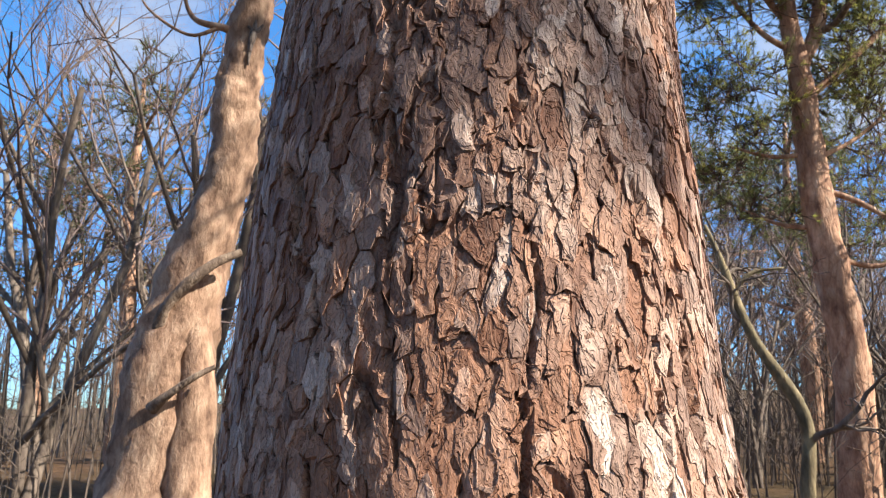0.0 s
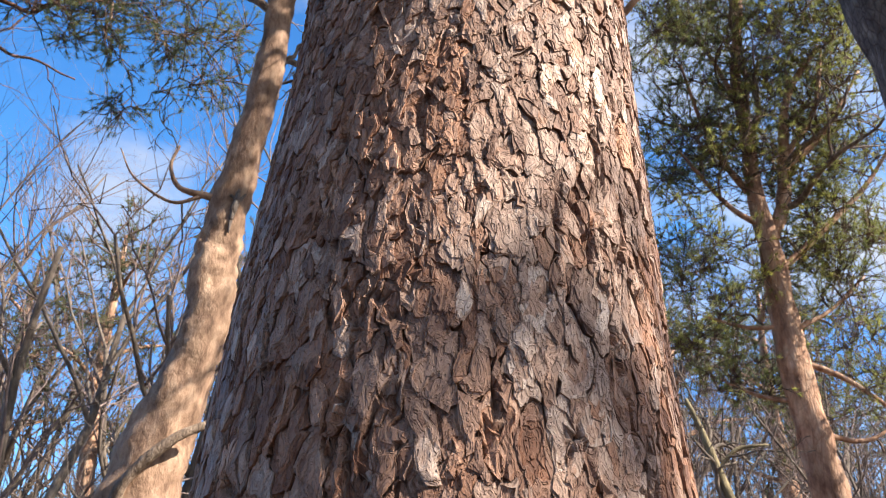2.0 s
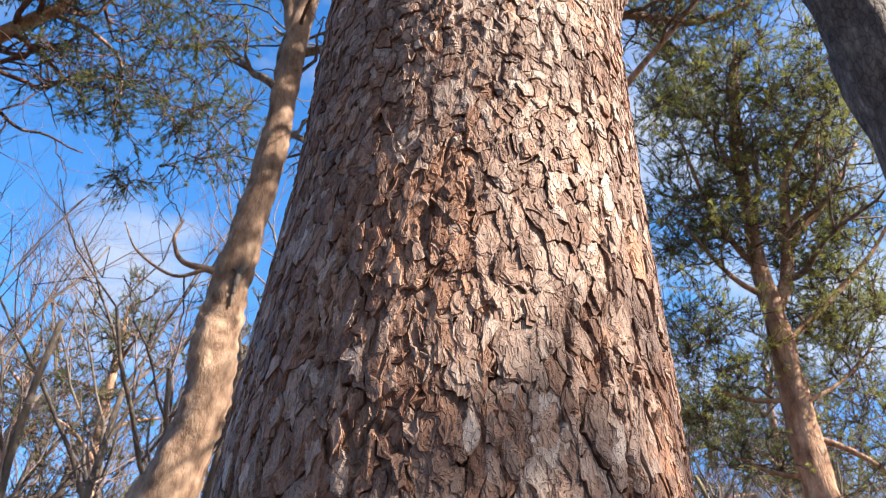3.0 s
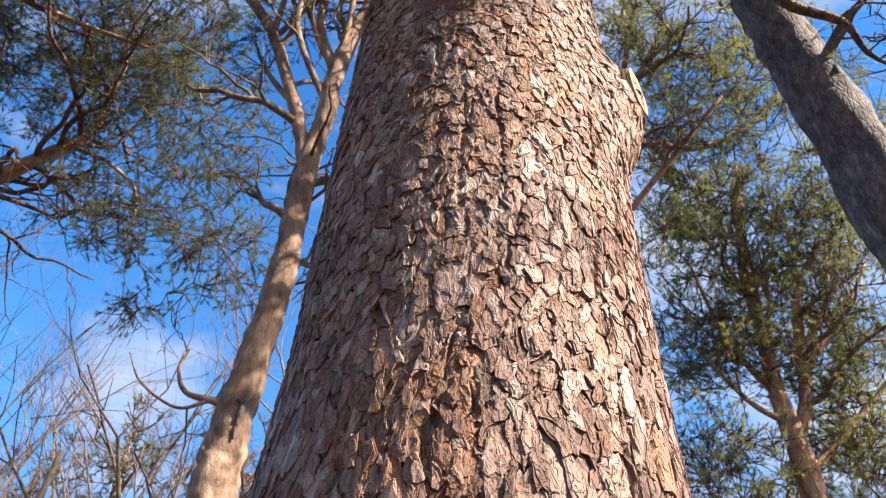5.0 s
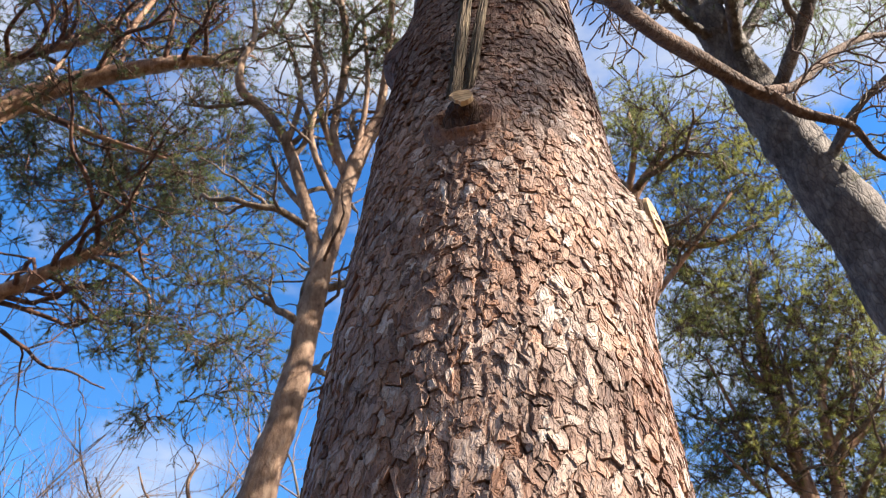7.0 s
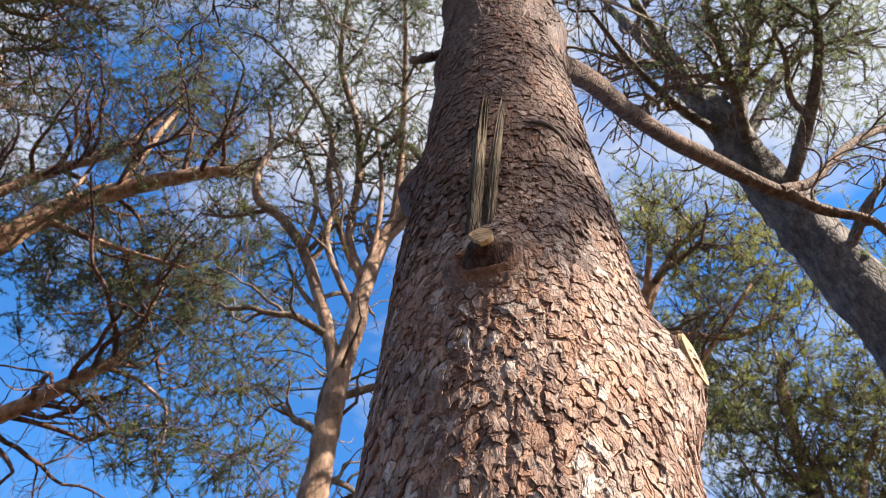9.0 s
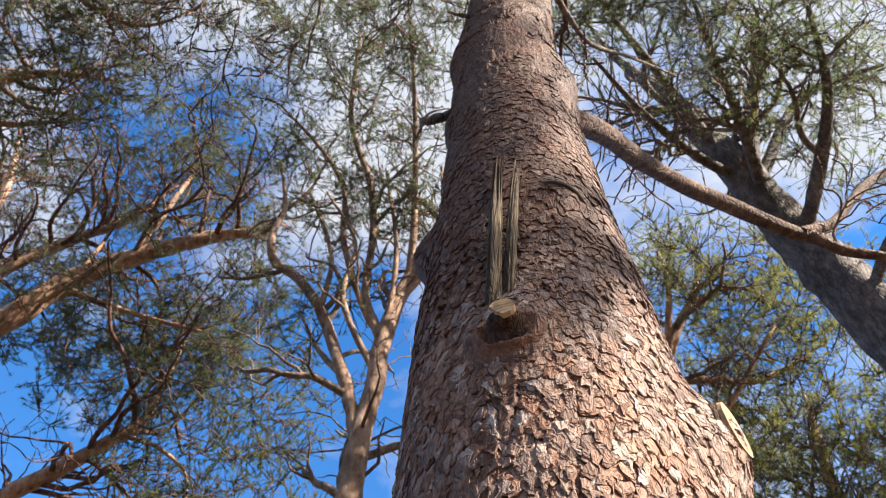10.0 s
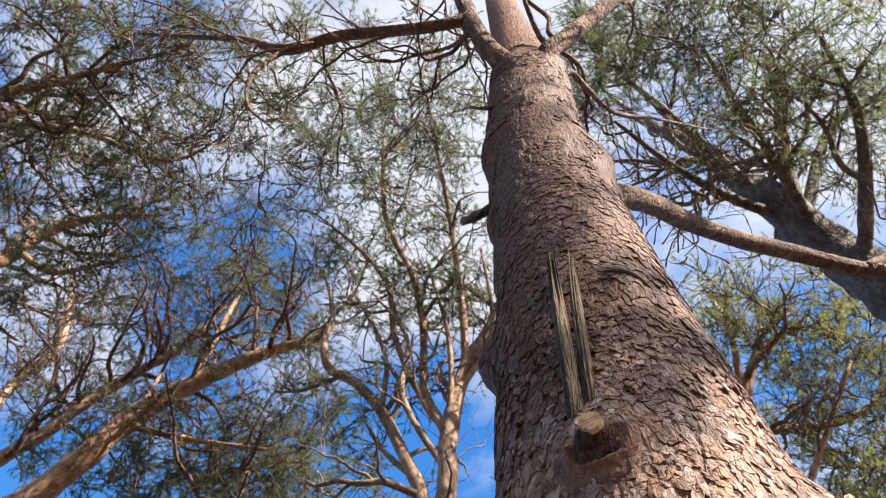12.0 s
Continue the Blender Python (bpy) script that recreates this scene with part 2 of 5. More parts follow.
# ---- mesh tools ----
def make_mesh(name, verts, faces, mat, smooth=True, attrs=()):
    """verts: n x 3; faces: arrays of triangles or quads."""
    me = bpy.data.meshes.new(name)
    verts = np.asarray(verts, np.float32)
    faces = [np.asarray(f, np.int32) for f in faces if len(f)]
    loops = np.concatenate([f.ravel() for f in faces])
    sizes = np.concatenate([np.full(len(f), f.shape[1], np.int32) for f in faces])
    me.vertices.add(len(verts))
    me.vertices.foreach_set("co", verts.ravel())
    me.loops.add(len(loops))
    me.loops.foreach_set("vertex_index", loops)
    me.polygons.add(len(sizes))
    me.polygons.foreach_set("loop_start", np.concatenate([[0], np.cumsum(sizes)[:-1]]).astype(np.int32))
    me.polygons.foreach_set("loop_total", sizes)
    me.polygons.foreach_set("use_smooth", np.full(len(sizes), smooth))
    for key, values in attrs:
        a = me.attributes.new(key, "FLOAT", "POINT")
        a.data.foreach_set("value", np.asarray(values, np.float32))
    me.materials.append(mat)
    me.update(calc_edges=True)
    return me


def part(name, me, parent, label="", kind=""):
    ob = new(name, me)
    ob.parent = parent
    return tagged(ob, label=label, kind=kind)


def thing(name, at, label, category, group="", kind=""):
    ob = new(name)
    ob.location = at
    ob.empty_display_size = 0.2
    return tagged(ob, label, category, group, kind)


def smooth_line(rows, per=6):
    """A Catmull-Rom line through rows of numbers (place and radius)."""
    p = np.asarray(rows, float)
    if len(p) < 3:
        f = np.linspace(0, 1, per + 1)[:, None]
        return p[0] * (1 - f) + p[-1] * f
    q = np.vstack([2 * p[0] - p[1], p, 2 * p[-1] - p[-2]])
    out = []
    for i in range(1, len(q) - 2):
        a, b, c, d = q[i - 1], q[i], q[i + 1], q[i + 2]
        for s in np.arange(per) / per:
            out.append(0.5 * (2 * b + (c - a) * s + (2 * a - 5 * b + 4 * c - d) * s * s + (3 * b - a - 3 * c + d) * s ** 3))
    out.append(p[-1])
    out = np.array(out)
    out[:, 3] = np.maximum(out[:, 3], 0.0015)
    return out


class Pile:
    """Gathers tubes or needles into one mesh."""

    def __init__(self):
        self.v, self.q, self.t, self.n = [], [], [], 0

    def tube(self, line, sides=6, rough=0.0, rng=None, cap=True):
        line = np.asarray(line, float)
        p, r = line[:, :3], line[:, 3]
        d = np.gradient(p, axis=0)
        d /= np.linalg.norm(d, axis=1)[:, None] + 1e-9
        side = np.cross(d[0], (0.3, 0.8, 0.52))
        rows = []
        ang = np.arange(sides) * 2 * np.pi / sides
        lump = rng.normal(0, 1, (len(p), sides)) if rough else None
        if rough:
            lump = (lump + np.roll(lump, 1, 1) + np.roll(lump, 1, 0) + np.roll(lump, -1, 0)) / 2
        for i in range(len(p)):
            side = side - d[i] * (side @ d[i])
            side /= np.linalg.norm(side) + 1e-9
            other = np.cross(d[i], side)
            rr = r[i] * (1 + rough * lump[i]) if rough else np.full(sides, r[i])
            rows.append(p[i] + rr[:, None] * (np.cos(ang)[:, None] * side + np.sin(ang)[:, None] * other))
        v = np.concatenate(rows)
        i, j = np.meshgrid(np.arange(len(p) - 1), np.arange(sides), indexing="ij")
        k = (j + 1) % sides
        f = np.stack([i * sides + j, i * sides + k, (i + 1) * sides + k, (i + 1) * sides + j], -1).reshape(-1, 4) + self.n
        self.q.append(f)
        m = len(v)
        if cap:
            v = np.vstack([v, p[-1] + d[-1] * r[-1] * 0.4])
            a = np.arange(sides)
            self.t.append(np.stack([a + (len(p) - 1) * sides, (a + 1) % sides + (len(p) - 1) * sides, np.full(sides, m)], -1) + self.n)
        self.v.append(v)
        self.n += len(v)

    def sticks(self, a, b, ra, rb):
        """Many straight three-sided twigs at once."""
        a, b = np.asarray(a, float), np.asarray(b, float)
        n = len(a)
        d = unit(b - a)
        u = unit(np.cross(d, np.array((0.31, 0.77, 0.55))))
        w = np.cross(d, u)
        ring = []
        for p, r in ((a, ra), (b, rb)):
            r = np.broadcast_to(np.asarray(r, float), (n,))[:, None]
            ring += [p + r * (math.cos(k) * u + math.sin(k) * w) for k in (0.0, 2.0944, 4.18879)]
        self.v.append(np.stack(ring, 1).reshape(-1, 3))
        f = np.array([(0, 1, 4, 3), (1, 2, 5, 4), (2, 0, 3, 5)])
        self.q.append((f[None] + 6 * np.arange(n)[:, None, None]).reshape(-1, 4) + self.n)
        self.n += 6 * n

    def needles(self, at, along, rng, count, length, width):
        """Tufts of needles round shoots at places, pointing along their ways."""
        at, along = np.repeat(at, count, 0), np.repeat(along, count, 0)
        n = len(at)
        way = rng.normal(0, 1, (n, 3))
        way /= np.linalg.norm(way, axis=1)[:, None]
        way = way * 0.8 + along * 0.75
        way /= np.linalg.norm(way, axis=1)[:, None] + 1e-9
        base = at - along * (rng.random((n, 1)) * length * 0.9)
        wide = np.cross(way, rng.normal(0, 1, (n, 3)))
        wide *= width / 2 / (np.linalg.norm(wide, axis=1)[:, None] + 1e-9)
        tip = base + way * (length * (0.7 + 0.5 * rng.random((n, 1))))
        self.v.append(np.stack([base - wide, base + wide, tip], 1).reshape(-1, 3))
        self.t.append(np.arange(3 * n).reshape(-1, 3) + self.n)
        self.n += 3 * n

    def mesh(self, name, mat, smooth=True):
        return make_mesh(name, np.concatenate(self.v), ([np.concatenate(self.q)] if self.q else []) + ([np.concatenate(self.t)] if self.t else []), mat, smooth)


def unit(v):
    return v / (np.linalg.norm(v, axis=-1, keepdims=True) + 1e-9)


def foliage(tree, limbs, blobs, rng, density, mats, needle=(0.07, 0.004), count=20, shoots=7, twiggy=1.0, drop=0.0, bare=0):
    """Boughs from the limbs out to places spread in the crown's masses, with shoots and needle tufts on them."""
    nodes = np.vstack([l[::2] for l in limbs])
    pos, rad = nodes[:, :3], nodes[:, 3]
    out = []
    for x, y, z, r in blobs:
        k = max(2, int(density * (0.7 + 8.3 * r * r)))
        q = rng.normal(0, 0.72 * r, (k, 3)) * np.array((1.1, 1.1, 0.8))
        out.append(q + (x, y, z))
    goal = np.vstack(out)
    near = np.array([np.min(((pos - g) ** 2).sum(1)) for g in goal])
    goal = goal[np.argsort(near)]
    wood, fine, green = Pile(), Pile(), Pile()
    for g in goal:
        dist = np.sqrt(((pos - g) ** 2).sum(1))
        i = int(np.argmin(dist + 0.35 * np.maximum(pos[:, 2] - g[2], 0)))
        a, d = pos[i], dist[i]
        stout = needle[1] / 0.0068
        r0 = min(rad[i] * 0.75, 0.012 * stout + 0.016 * d)
        s = np.linspace(0, 1, 5 + int(min(d, 4) * 1.2))[:, None]
        bend = rng.normal(0, 0.13, 3) * d + np.array((0, 0, 0.12 * d))
        wig = np.cumsum(rng.normal(0, 0.045 * d, (len(s), 3)), 0) * s * (1 - s) * 2.5
        line = a + (g - a) * s + bend * (s * (1 - s) * 2.2) + wig
        rr = r0 * (1 - s) + 0.008 * stout * s
        wood.tube(np.hstack([line, rr]), 4, cap=False)
        m = len(line) // 2
        pos, rad = np.vstack([pos, line[m:]]), np.concatenate([rad, rr[m:, 0]])
        # shoots on the outer half of the bough
        k = shoots
        at = line[rng.integers(m, len(line), k)]
        way = unit(unit(g - a) * 0.55 + rng.normal(0, 0.75, (k, 3)) + (0, 0, 0.25 - drop))
        size = (0.22 + 0.35 * rng.random((k, 1))) * twiggy
        end = at + way * size
        mid = at + way * size * 0.5 + rng.normal(0, 0.03, (k, 3))
        fine.sticks(at, end, 0.008 * stout, 0.004 * stout)
        some = rng.random(k) < 0.5
        spots = np.vstack([end, mid[some]])
        ways = np.vstack([way, way[some]])
        green.needles(spots, ways, rng, count * 2, *needle)
    for n in range(bare):
        i = int(rng.integers(0, len(pos)))
        d = unit(rng.normal(0, 0.8, 3) + (0, 0, 0.35))
        line, long = [pos[i]], rng.uniform(0.5, 1.9)
        for k in range(6):
            d = unit(d + rng.normal(0, 0.32, 3) + (0, 0, 0.05))
            line.append(line[-1] + d * long / 6)
        line = np.array(line)
        r0 = min(rad[i] * 0.8, 0.016 + 0.012 * long)
        wood.tube(np.column_stack([line, np.linspace(r0, 0.006, 7)]), 4, cap=False)
        k = rng.integers(2, 7, 4)
        way = unit(rng.normal(0, 1, (4, 3)))
        wood.sticks(line[k], line[k] + way * rng.uniform(0.15, 0.5, (4, 1)), 0.008, 0.004)
    part("branchwork", wood.mesh("branchwork", mats[0]), tree, kind="stuff")
    part("twigwork", fine.mesh("twigwork", mats[0]), tree, kind="stuff")
    part("crown", green.mesh("crown", mats[1], False), tree, "tufts of green pine needles", kind="stuff")


def ramify(limbs, rng, bark, tree, each, reach, thick=0.6):
    """Gnarled side branches and their twigs along the limbs; gives back their lines."""
    pile, out = Pile(), []

    def grow(p, d, r, long, level):
        n = (11, 8, 6)[level]
        line, rr = [p], np.linspace(r, max(r * 0.3, 0.005), n + 1)
        for k in range(n):
            d = unit(d + rng.normal(0, 0.24, 3) + np.array((0, 0, 0.03)))
            line.append(line[-1] + d * long / n)
        row = np.column_stack([np.array(line), rr])
        row = smooth_line(row, 2) if level < 1 else row
        pile.tube(row, (6, 5, 3)[level], cap=False)
        out.append(row)
        if level < 2:
            for k in range((4, 3)[level]):
                i = int(rng.integers(len(row) // 4, len(row) - 1))
                w = unit(row[i + 1, :3] - row[i, :3])
                side = unit(np.cross(w, rng.normal(0, 1, 3)))
                grow(row[i, :3], unit(w * 0.6 + side * 0.8 + np.array((0, 0, 0.1))), row[i, 3] * 0.62, long * rng.uniform(0.35, 0.65), level + 1)

    for line in limbs:
        long = np.linalg.norm(np.diff(line[:, :3], axis=0), axis=1).sum()
        for k in range(int(long * each) + 1):
            i = int(rng.integers(len(line) // 5, len(line) - 1))
            w = unit(line[i + 1, :3] - line[i, :3])
            side = unit(np.cross(w, rng.normal(0, 1, 3)))
            r = min(line[i, 3] * thick, 0.06)
            grow(line[i, :3], unit(w * 0.55 + side * 0.85 + np.array((0, 0, 0.12))), r, reach * rng.uniform(0.5, 1.1) * (0.4 + r / thick * 0.6 / 0.05), 0)
    part("side_branch_work", pile.mesh("side_branch_work", bark), tree, "gnarled side branches", "stuff")
    return out


def limb_part(name, rows, mat, tree, sides=12, rough=0.05, seed=1, per=6, label=""):
    line = smooth_line(rows, per)
    pile = Pile()
    pile.tube(line, sides, rough, np.random.default_rng(seed))
    part(name, pile.mesh(name, mat), tree, label)
    return line


# ---- ground ----
def ground_height(x, y):
    far = np.hypot(x, y)
    hill = np.clip((far - 45) / 70, 0, 1) ** 2 * (3.2 + 1.6 * np.sin(np.arctan2(x, y) * 3 + 0.6))
    return 0.06 * np.sin(x * 0.9) * np.cos(y * 0.7) + 0.1 * np.sin(x * 0.23 + 1) * np.sin(y * 0.19) + hill * (far < 1e9)


radii = np.concatenate([[0.0], np.geomspace(0.5, 1500, 70)])
turns = np.arange(96) * 2 * np.pi / 96
gx, gy = np.outer(radii, np.cos(turns)), np.outer(radii, np.sin(turns))
gv = np.stack([gx, gy, ground_height(gx, gy)], -1).reshape(-1, 3)
gi, gj = np.meshgrid(np.arange(len(radii) - 1), np.arange(96), indexing="ij")
gf = np.stack([gi * 96 + gj, (gi + 1) * 96 + gj, (gi + 1) * 96 + (gj + 1) % 96, gi * 96 + (gj + 1) % 96], -1).reshape(-1, 4)
ground = new("ground", make_mesh("ground", gv, [gf], LITTER))
tagged(ground, "brown woodland floor covered with leaf litter", "ground", kind="structure")


# ---- the big pine ----
# axis x, y and radius by height
TRUNK = np.array([
    (-0.1, 0.07, 0.86, 0.46), (0.15, 0.065, 0.865, 0.40), (0.5, 0.06, 0.88, 0.345), (0.9, 0.053, 0.902, 0.311), (1.3, 0.034, 0.926, 0.279), (1.7, 0.042, 0.949, 0.254),
    (2.1, 0.063, 0.972, 0.231), (2.5, 0.077, 0.998, 0.223), (2.9, 0.092, 1.025, 0.215), (3.3, 0.11, 1.05, 0.195), (3.8, 0.133, 1.075, 0.18),
    (4.4, 0.155, 1.098, 0.176), (5.0, 0.215, 1.12, 0.17), (5.6, 0.25, 1.145, 0.135), (6.3, 0.28, 1.18, 0.115), (7.5, 0.33, 1.24, 0.1), (9.5, 0.42, 1.4, 0.08), (12.5, 0.5, 1.6, 0.03)])


def trunk_at(z):
    return [np.interp(z, TRUNK[:, 0], TRUNK[:, k]) for k in (1, 2, 3)]


def rnd2(i, j, seed):
    h = (i.astype(np.int64) * 374761393 + j.astype(np.int64) * 668265263 + seed * 974634541) & 0xFFFFFFFF
    h = ((h ^ (h >> 13)) * 1274126177) & 0xFFFFFFFF
    h = ((h ^ (h >> 16)) * 2246822519) & 0xFFFFFFFF
    return ((h ^ (h >> 15)) & 0xFFFFFF) / float(0x1000000)


def soft_noise(u, v, seed):
    i, j = np.floor(u), np.floor(v)
    a, b = u - i, v - j
    a, b = a * a * (3 - 2 * a), b * b * (3 - 2 * b)
    i, j = i.astype(np.int64), j.astype(np.int64)
    return (rnd2(i, j, seed) * (1 - a) + rnd2(i + 1, j, seed) * a) * (1 - b) + (rnd2(i, j + 1, seed) * (1 - a) + rnd2(i + 1, j + 1, seed) * a) * b


def step(a, b, x):
    s = np.clip((x - a) / (b - a), 0.0, 1.0)
    return s * s * (3 - 2 * s)


# swellings round old branches: angle about the axis (from the camera's side, to the right), height, how far out, half-widths
SWELLS = [(1.38, 2.55, 0.047, 0.36, 0.10), (1.14, 2.571, 0.014, 0.17, 0.05), (-0.2, 2.69, 0.018, 0.24, 0.06), (-1.55, 3.2, 0.045, 0.3, 0.06), (1.3, 4.02, 0.03, 0.4, 0.1), (-1.2, 4.3, 0.02, 0.4, 0.1),
          (0.35, 3.12, 0.016, 0.22, 0.06), (0.1, 4.45, 0.012, 0.3, 0.06), (0.9, 4.15, 0.012, 0.3, 0.05), (-0.5, 5.1, 0.02, 0.6, 0.12), (0.9, 5.05, 0.02, 0.6, 0.12), (-1.45, 3.85, 0.02, 0.3, 0.06)]


def rough_noise(u, v, seed, octaves=4, gain=0.55):
    total, amp, norm = 0.0, 1.0, 0.0
    for k in range(octaves):
        total, norm = total + amp * soft_noise(u * 2 ** k + 3.7 * k, v * 2 ** k + 1.3 * k, seed + 10 * k), norm + amp
        amp *= gain
    return total / norm


def terraces(n, levels, sharp):
    """A smooth field cut into flat layers with steep edges."""
    x = n * levels
    i = np.floor(x)
    return i, (i + step(1 - sharp, 1.0, x - i)) / levels


PLATE_TALL = ((1.0, 1.7, 2.1, 2.6, 3.2, 4.0), (0.082, 0.064, 0.046, 0.031, 0.023, 0.021))
STUB = (-0.21, 2.672)
ROW_Z = np.linspace(0, 13, 1301)
ROW_COUNT = np.concatenate([[0], np.cumsum(0.01 / np.interp(ROW_Z[:-1] + 0.005, *PLATE_TALL))])


def swelling(ang, z):
    return sum(out * np.exp(-(((ang - a) / wa) ** 2 + ((z - h) / wz) ** 2)) for a, h, out, wa, wz in SWELLS)


def torn(s, z):
    """Bends a place on the unrolled bark at three scales, so that all edges wander and fray."""
    w1, w2 = rough_noise(s / 0.03, z / 0.06, 3, 3) - 0.5, rough_noise(s / 0.03, z / 0.06, 4, 3) - 0.5
    w3, w4 = rough_noise(s / 0.0065, z / 0.009, 5, 2) - 0.5, rough_noise(s / 0.0065, z / 0.009, 6, 2) - 0.5
    return s + 0.022 * w1 + 0.0115 * w3, z + 0.034 * w2 + 0.0155 * w4


def fissure(s, z):
    """Long upright clefts, open low down and closing higher up."""
    run = np.abs(rough_noise(s / 0.055, z / 0.34, 71, 3) - 0.5)
    return (1 - step(0.004, 0.019, run)) * np.interp(z, (1.0, 1.7, 2.2, 2.7), (1.0, 0.85, 0.4, 0.15))


def smooth_bark(ang, z):
    """Where the scales have gone and the bark is thin and orange; knots keep their scales."""
    thin = step(3.78, 4.02, z + 0.45 * (soft_noise(ang * 2.2, z / 0.22, 81) - 0.5))
    knots = step(0.47, 0.55, rough_noise(ang * 2.5 + 3, z / 0.13, 82, 3))
    return thin * (1 - 0.92 * knots)


def bark_relief(ang, z):
    """Height of the inner bark over the trunk, and what its colour needs."""
    s = ang * 0.25
    su, zu = torn(s, z)
    w1 = rough_noise(s / 0.03, z / 0.06, 3, 3) - 0.5
    thin = smooth_bark(ang, z)
    n1 = rough_noise(su / 0.014, zu / 0.022, 31, 4, 0.5)
    lev, lay = terraces(np.clip((n1 - 0.2) / 0.6, 0, 0.999), 5, 0.25)
    key = rnd2(lev.astype(np.int64), np.floor(zu / 0.05).astype(np.int64), 42)
    rise = (0.0048 * (lay - 0.5) - 0.0015) * (1 - 0.25 * thin) - 0.004 * fissure(s, z)
    # knobbly old scars in the thin bark
    rise = rise + 0.006 * step(3.2, 3.5, z) * (1 - thin) * step(5.6, 5.0, z) * step(0.5, 0.7, rough_noise(ang * 2.5 + 3, z / 0.13, 82, 3))
    # rolled lips of bark round the cut stub
    off = np.hypot((ang - STUB[0]) * 0.22, (z - STUB[1] + 0.004) * 1.15) * (1 + 0.22 * w1)
    rise = rise + 0.0085 * np.exp(-(off / 0.055) ** 4)
    lips = step(STUB[1] + 0.03, STUB[1] + 0.005, z)
    rise = rise + lips * (0.011 * np.exp(-((off - 0.043) / 0.008) ** 2) - 0.002 * np.exp(-((off - 0.030) / 0.006) ** 2) + 0.006 * np.exp(-((off - 0.064) / 0.009) ** 2))
    rust = np.maximum(0.55 + 0.35 * (key - 0.5), thin * 0.97)
    # above the stub: darker grey-brown bark, with the shade there painted in too
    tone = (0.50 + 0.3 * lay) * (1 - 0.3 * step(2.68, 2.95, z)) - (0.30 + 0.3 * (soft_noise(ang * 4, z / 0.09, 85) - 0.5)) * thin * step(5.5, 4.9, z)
    rust, tone = np.maximum(rust, step(0.085, 0.05, off)), tone - 0.12 * step(0.085, 0.05, off)
    # how strongly shade is painted between plates, more in the clefts
    gap_shade = np.clip(0.45 + 0.3 * fissure(s, z), 0, 1) * step(0.03, 0.075, off) * (1 - 0.95 * thin) * step(5.6, 4.6, z)
    return rise + swelling(ang, z), rust, tone, gap_shade


zs = np.concatenate([np.arange(-0.1, 1.16, 0.03), np.arange(1.16, 2.55, 0.007), np.arange(2.55, 2.78, 0.0025), np.arange(2.78, 3.4, 0.01), np.arange(3.4, 5.6, 0.0055), np.arange(5.6, 12.5, 0.05)])
front = np.linspace(-1.5, 1.62, 160)
backside = np.linspace(1.62, 2 * np.pi - 1.5, 24)[1:-1]
angs = np.concatenate([front, backside])
A, Z = np.meshgrid(angs, zs)
cx, cy, cr = trunk_at(Z)
wrapped = np.where(A > np.pi, A - 2 * np.pi, A)
rise, rust, tone, gap_shade = bark_relief(wrapped, Z)
# the flare of the foot is ribbed
ribs = 0.05 * np.clip(0.7 - Z, 0, 1) * np.cos(5 * A)
R = cr - 0.0035 + rise + ribs
tv = np.stack([cx + R * np.sin(A), cy - R * np.cos(A), Z], -1).reshape(-1, 3)
nA = len(angs)
ti, tj = np.meshgrid(np.arange(len(zs) - 1), np.arange(nA), indexing="ij")
tk = (tj + 1) % nA
tf = np.stack([ti * nA + tj, ti * nA + tk, (ti + 1) * nA + tk, (ti + 1) * nA + tj], -1).reshape(-1, 4)
big_pine = thing("pine_tree", (0.07, 0.87, 0), "large pine with thick flaking grey and rust-coloured bark", "tree")
Z0 = Vector((0.07, 0.87, 0))


def pine_part(name, me, label="", kind="", parent=None):
    """A part of the big pine, given in the world's metres."""
    ob = part(name, me, parent or big_pine, label, kind)
    if parent is None:
        ob.matrix_parent_inverse = Matrix.Translation(-Z0)
    return ob


trunk = pine_part("trunk", make_mesh("trunk", tv, [tf], BARK, False, [("rust", rust.ravel()), ("tone", tone.ravel()), ("gap_shade", gap_shade.ravel())]), "scaly trunk, grey below and rust-orange above")


def on_trunk(ang, z, out=0.0):
    """A place on the bark, and the way out of it."""
    x, y, r = trunk_at(z)
    h = bark_relief(np.array([ang]), np.array([z]))[0][0]
    way = Vector((math.sin(ang), -math.cos(ang), 0))
    return Vector((x, y, z)) + way * (r - 0.0035 + h + out), way


# ---- the bark's plates ----
def wavy(rng, n, rim, orders, size):
    """Smooth closed random curves, one for each plate."""
    th = np.arange(rim) * 2 * np.pi / rim
    total = np.zeros((n, rim))
    for k in orders:
        total += rng.normal(0, size / k ** 0.5, (n, 1)) * np.cos(k * th[None] + rng.random((n, 1)) * 6.3)
    return total


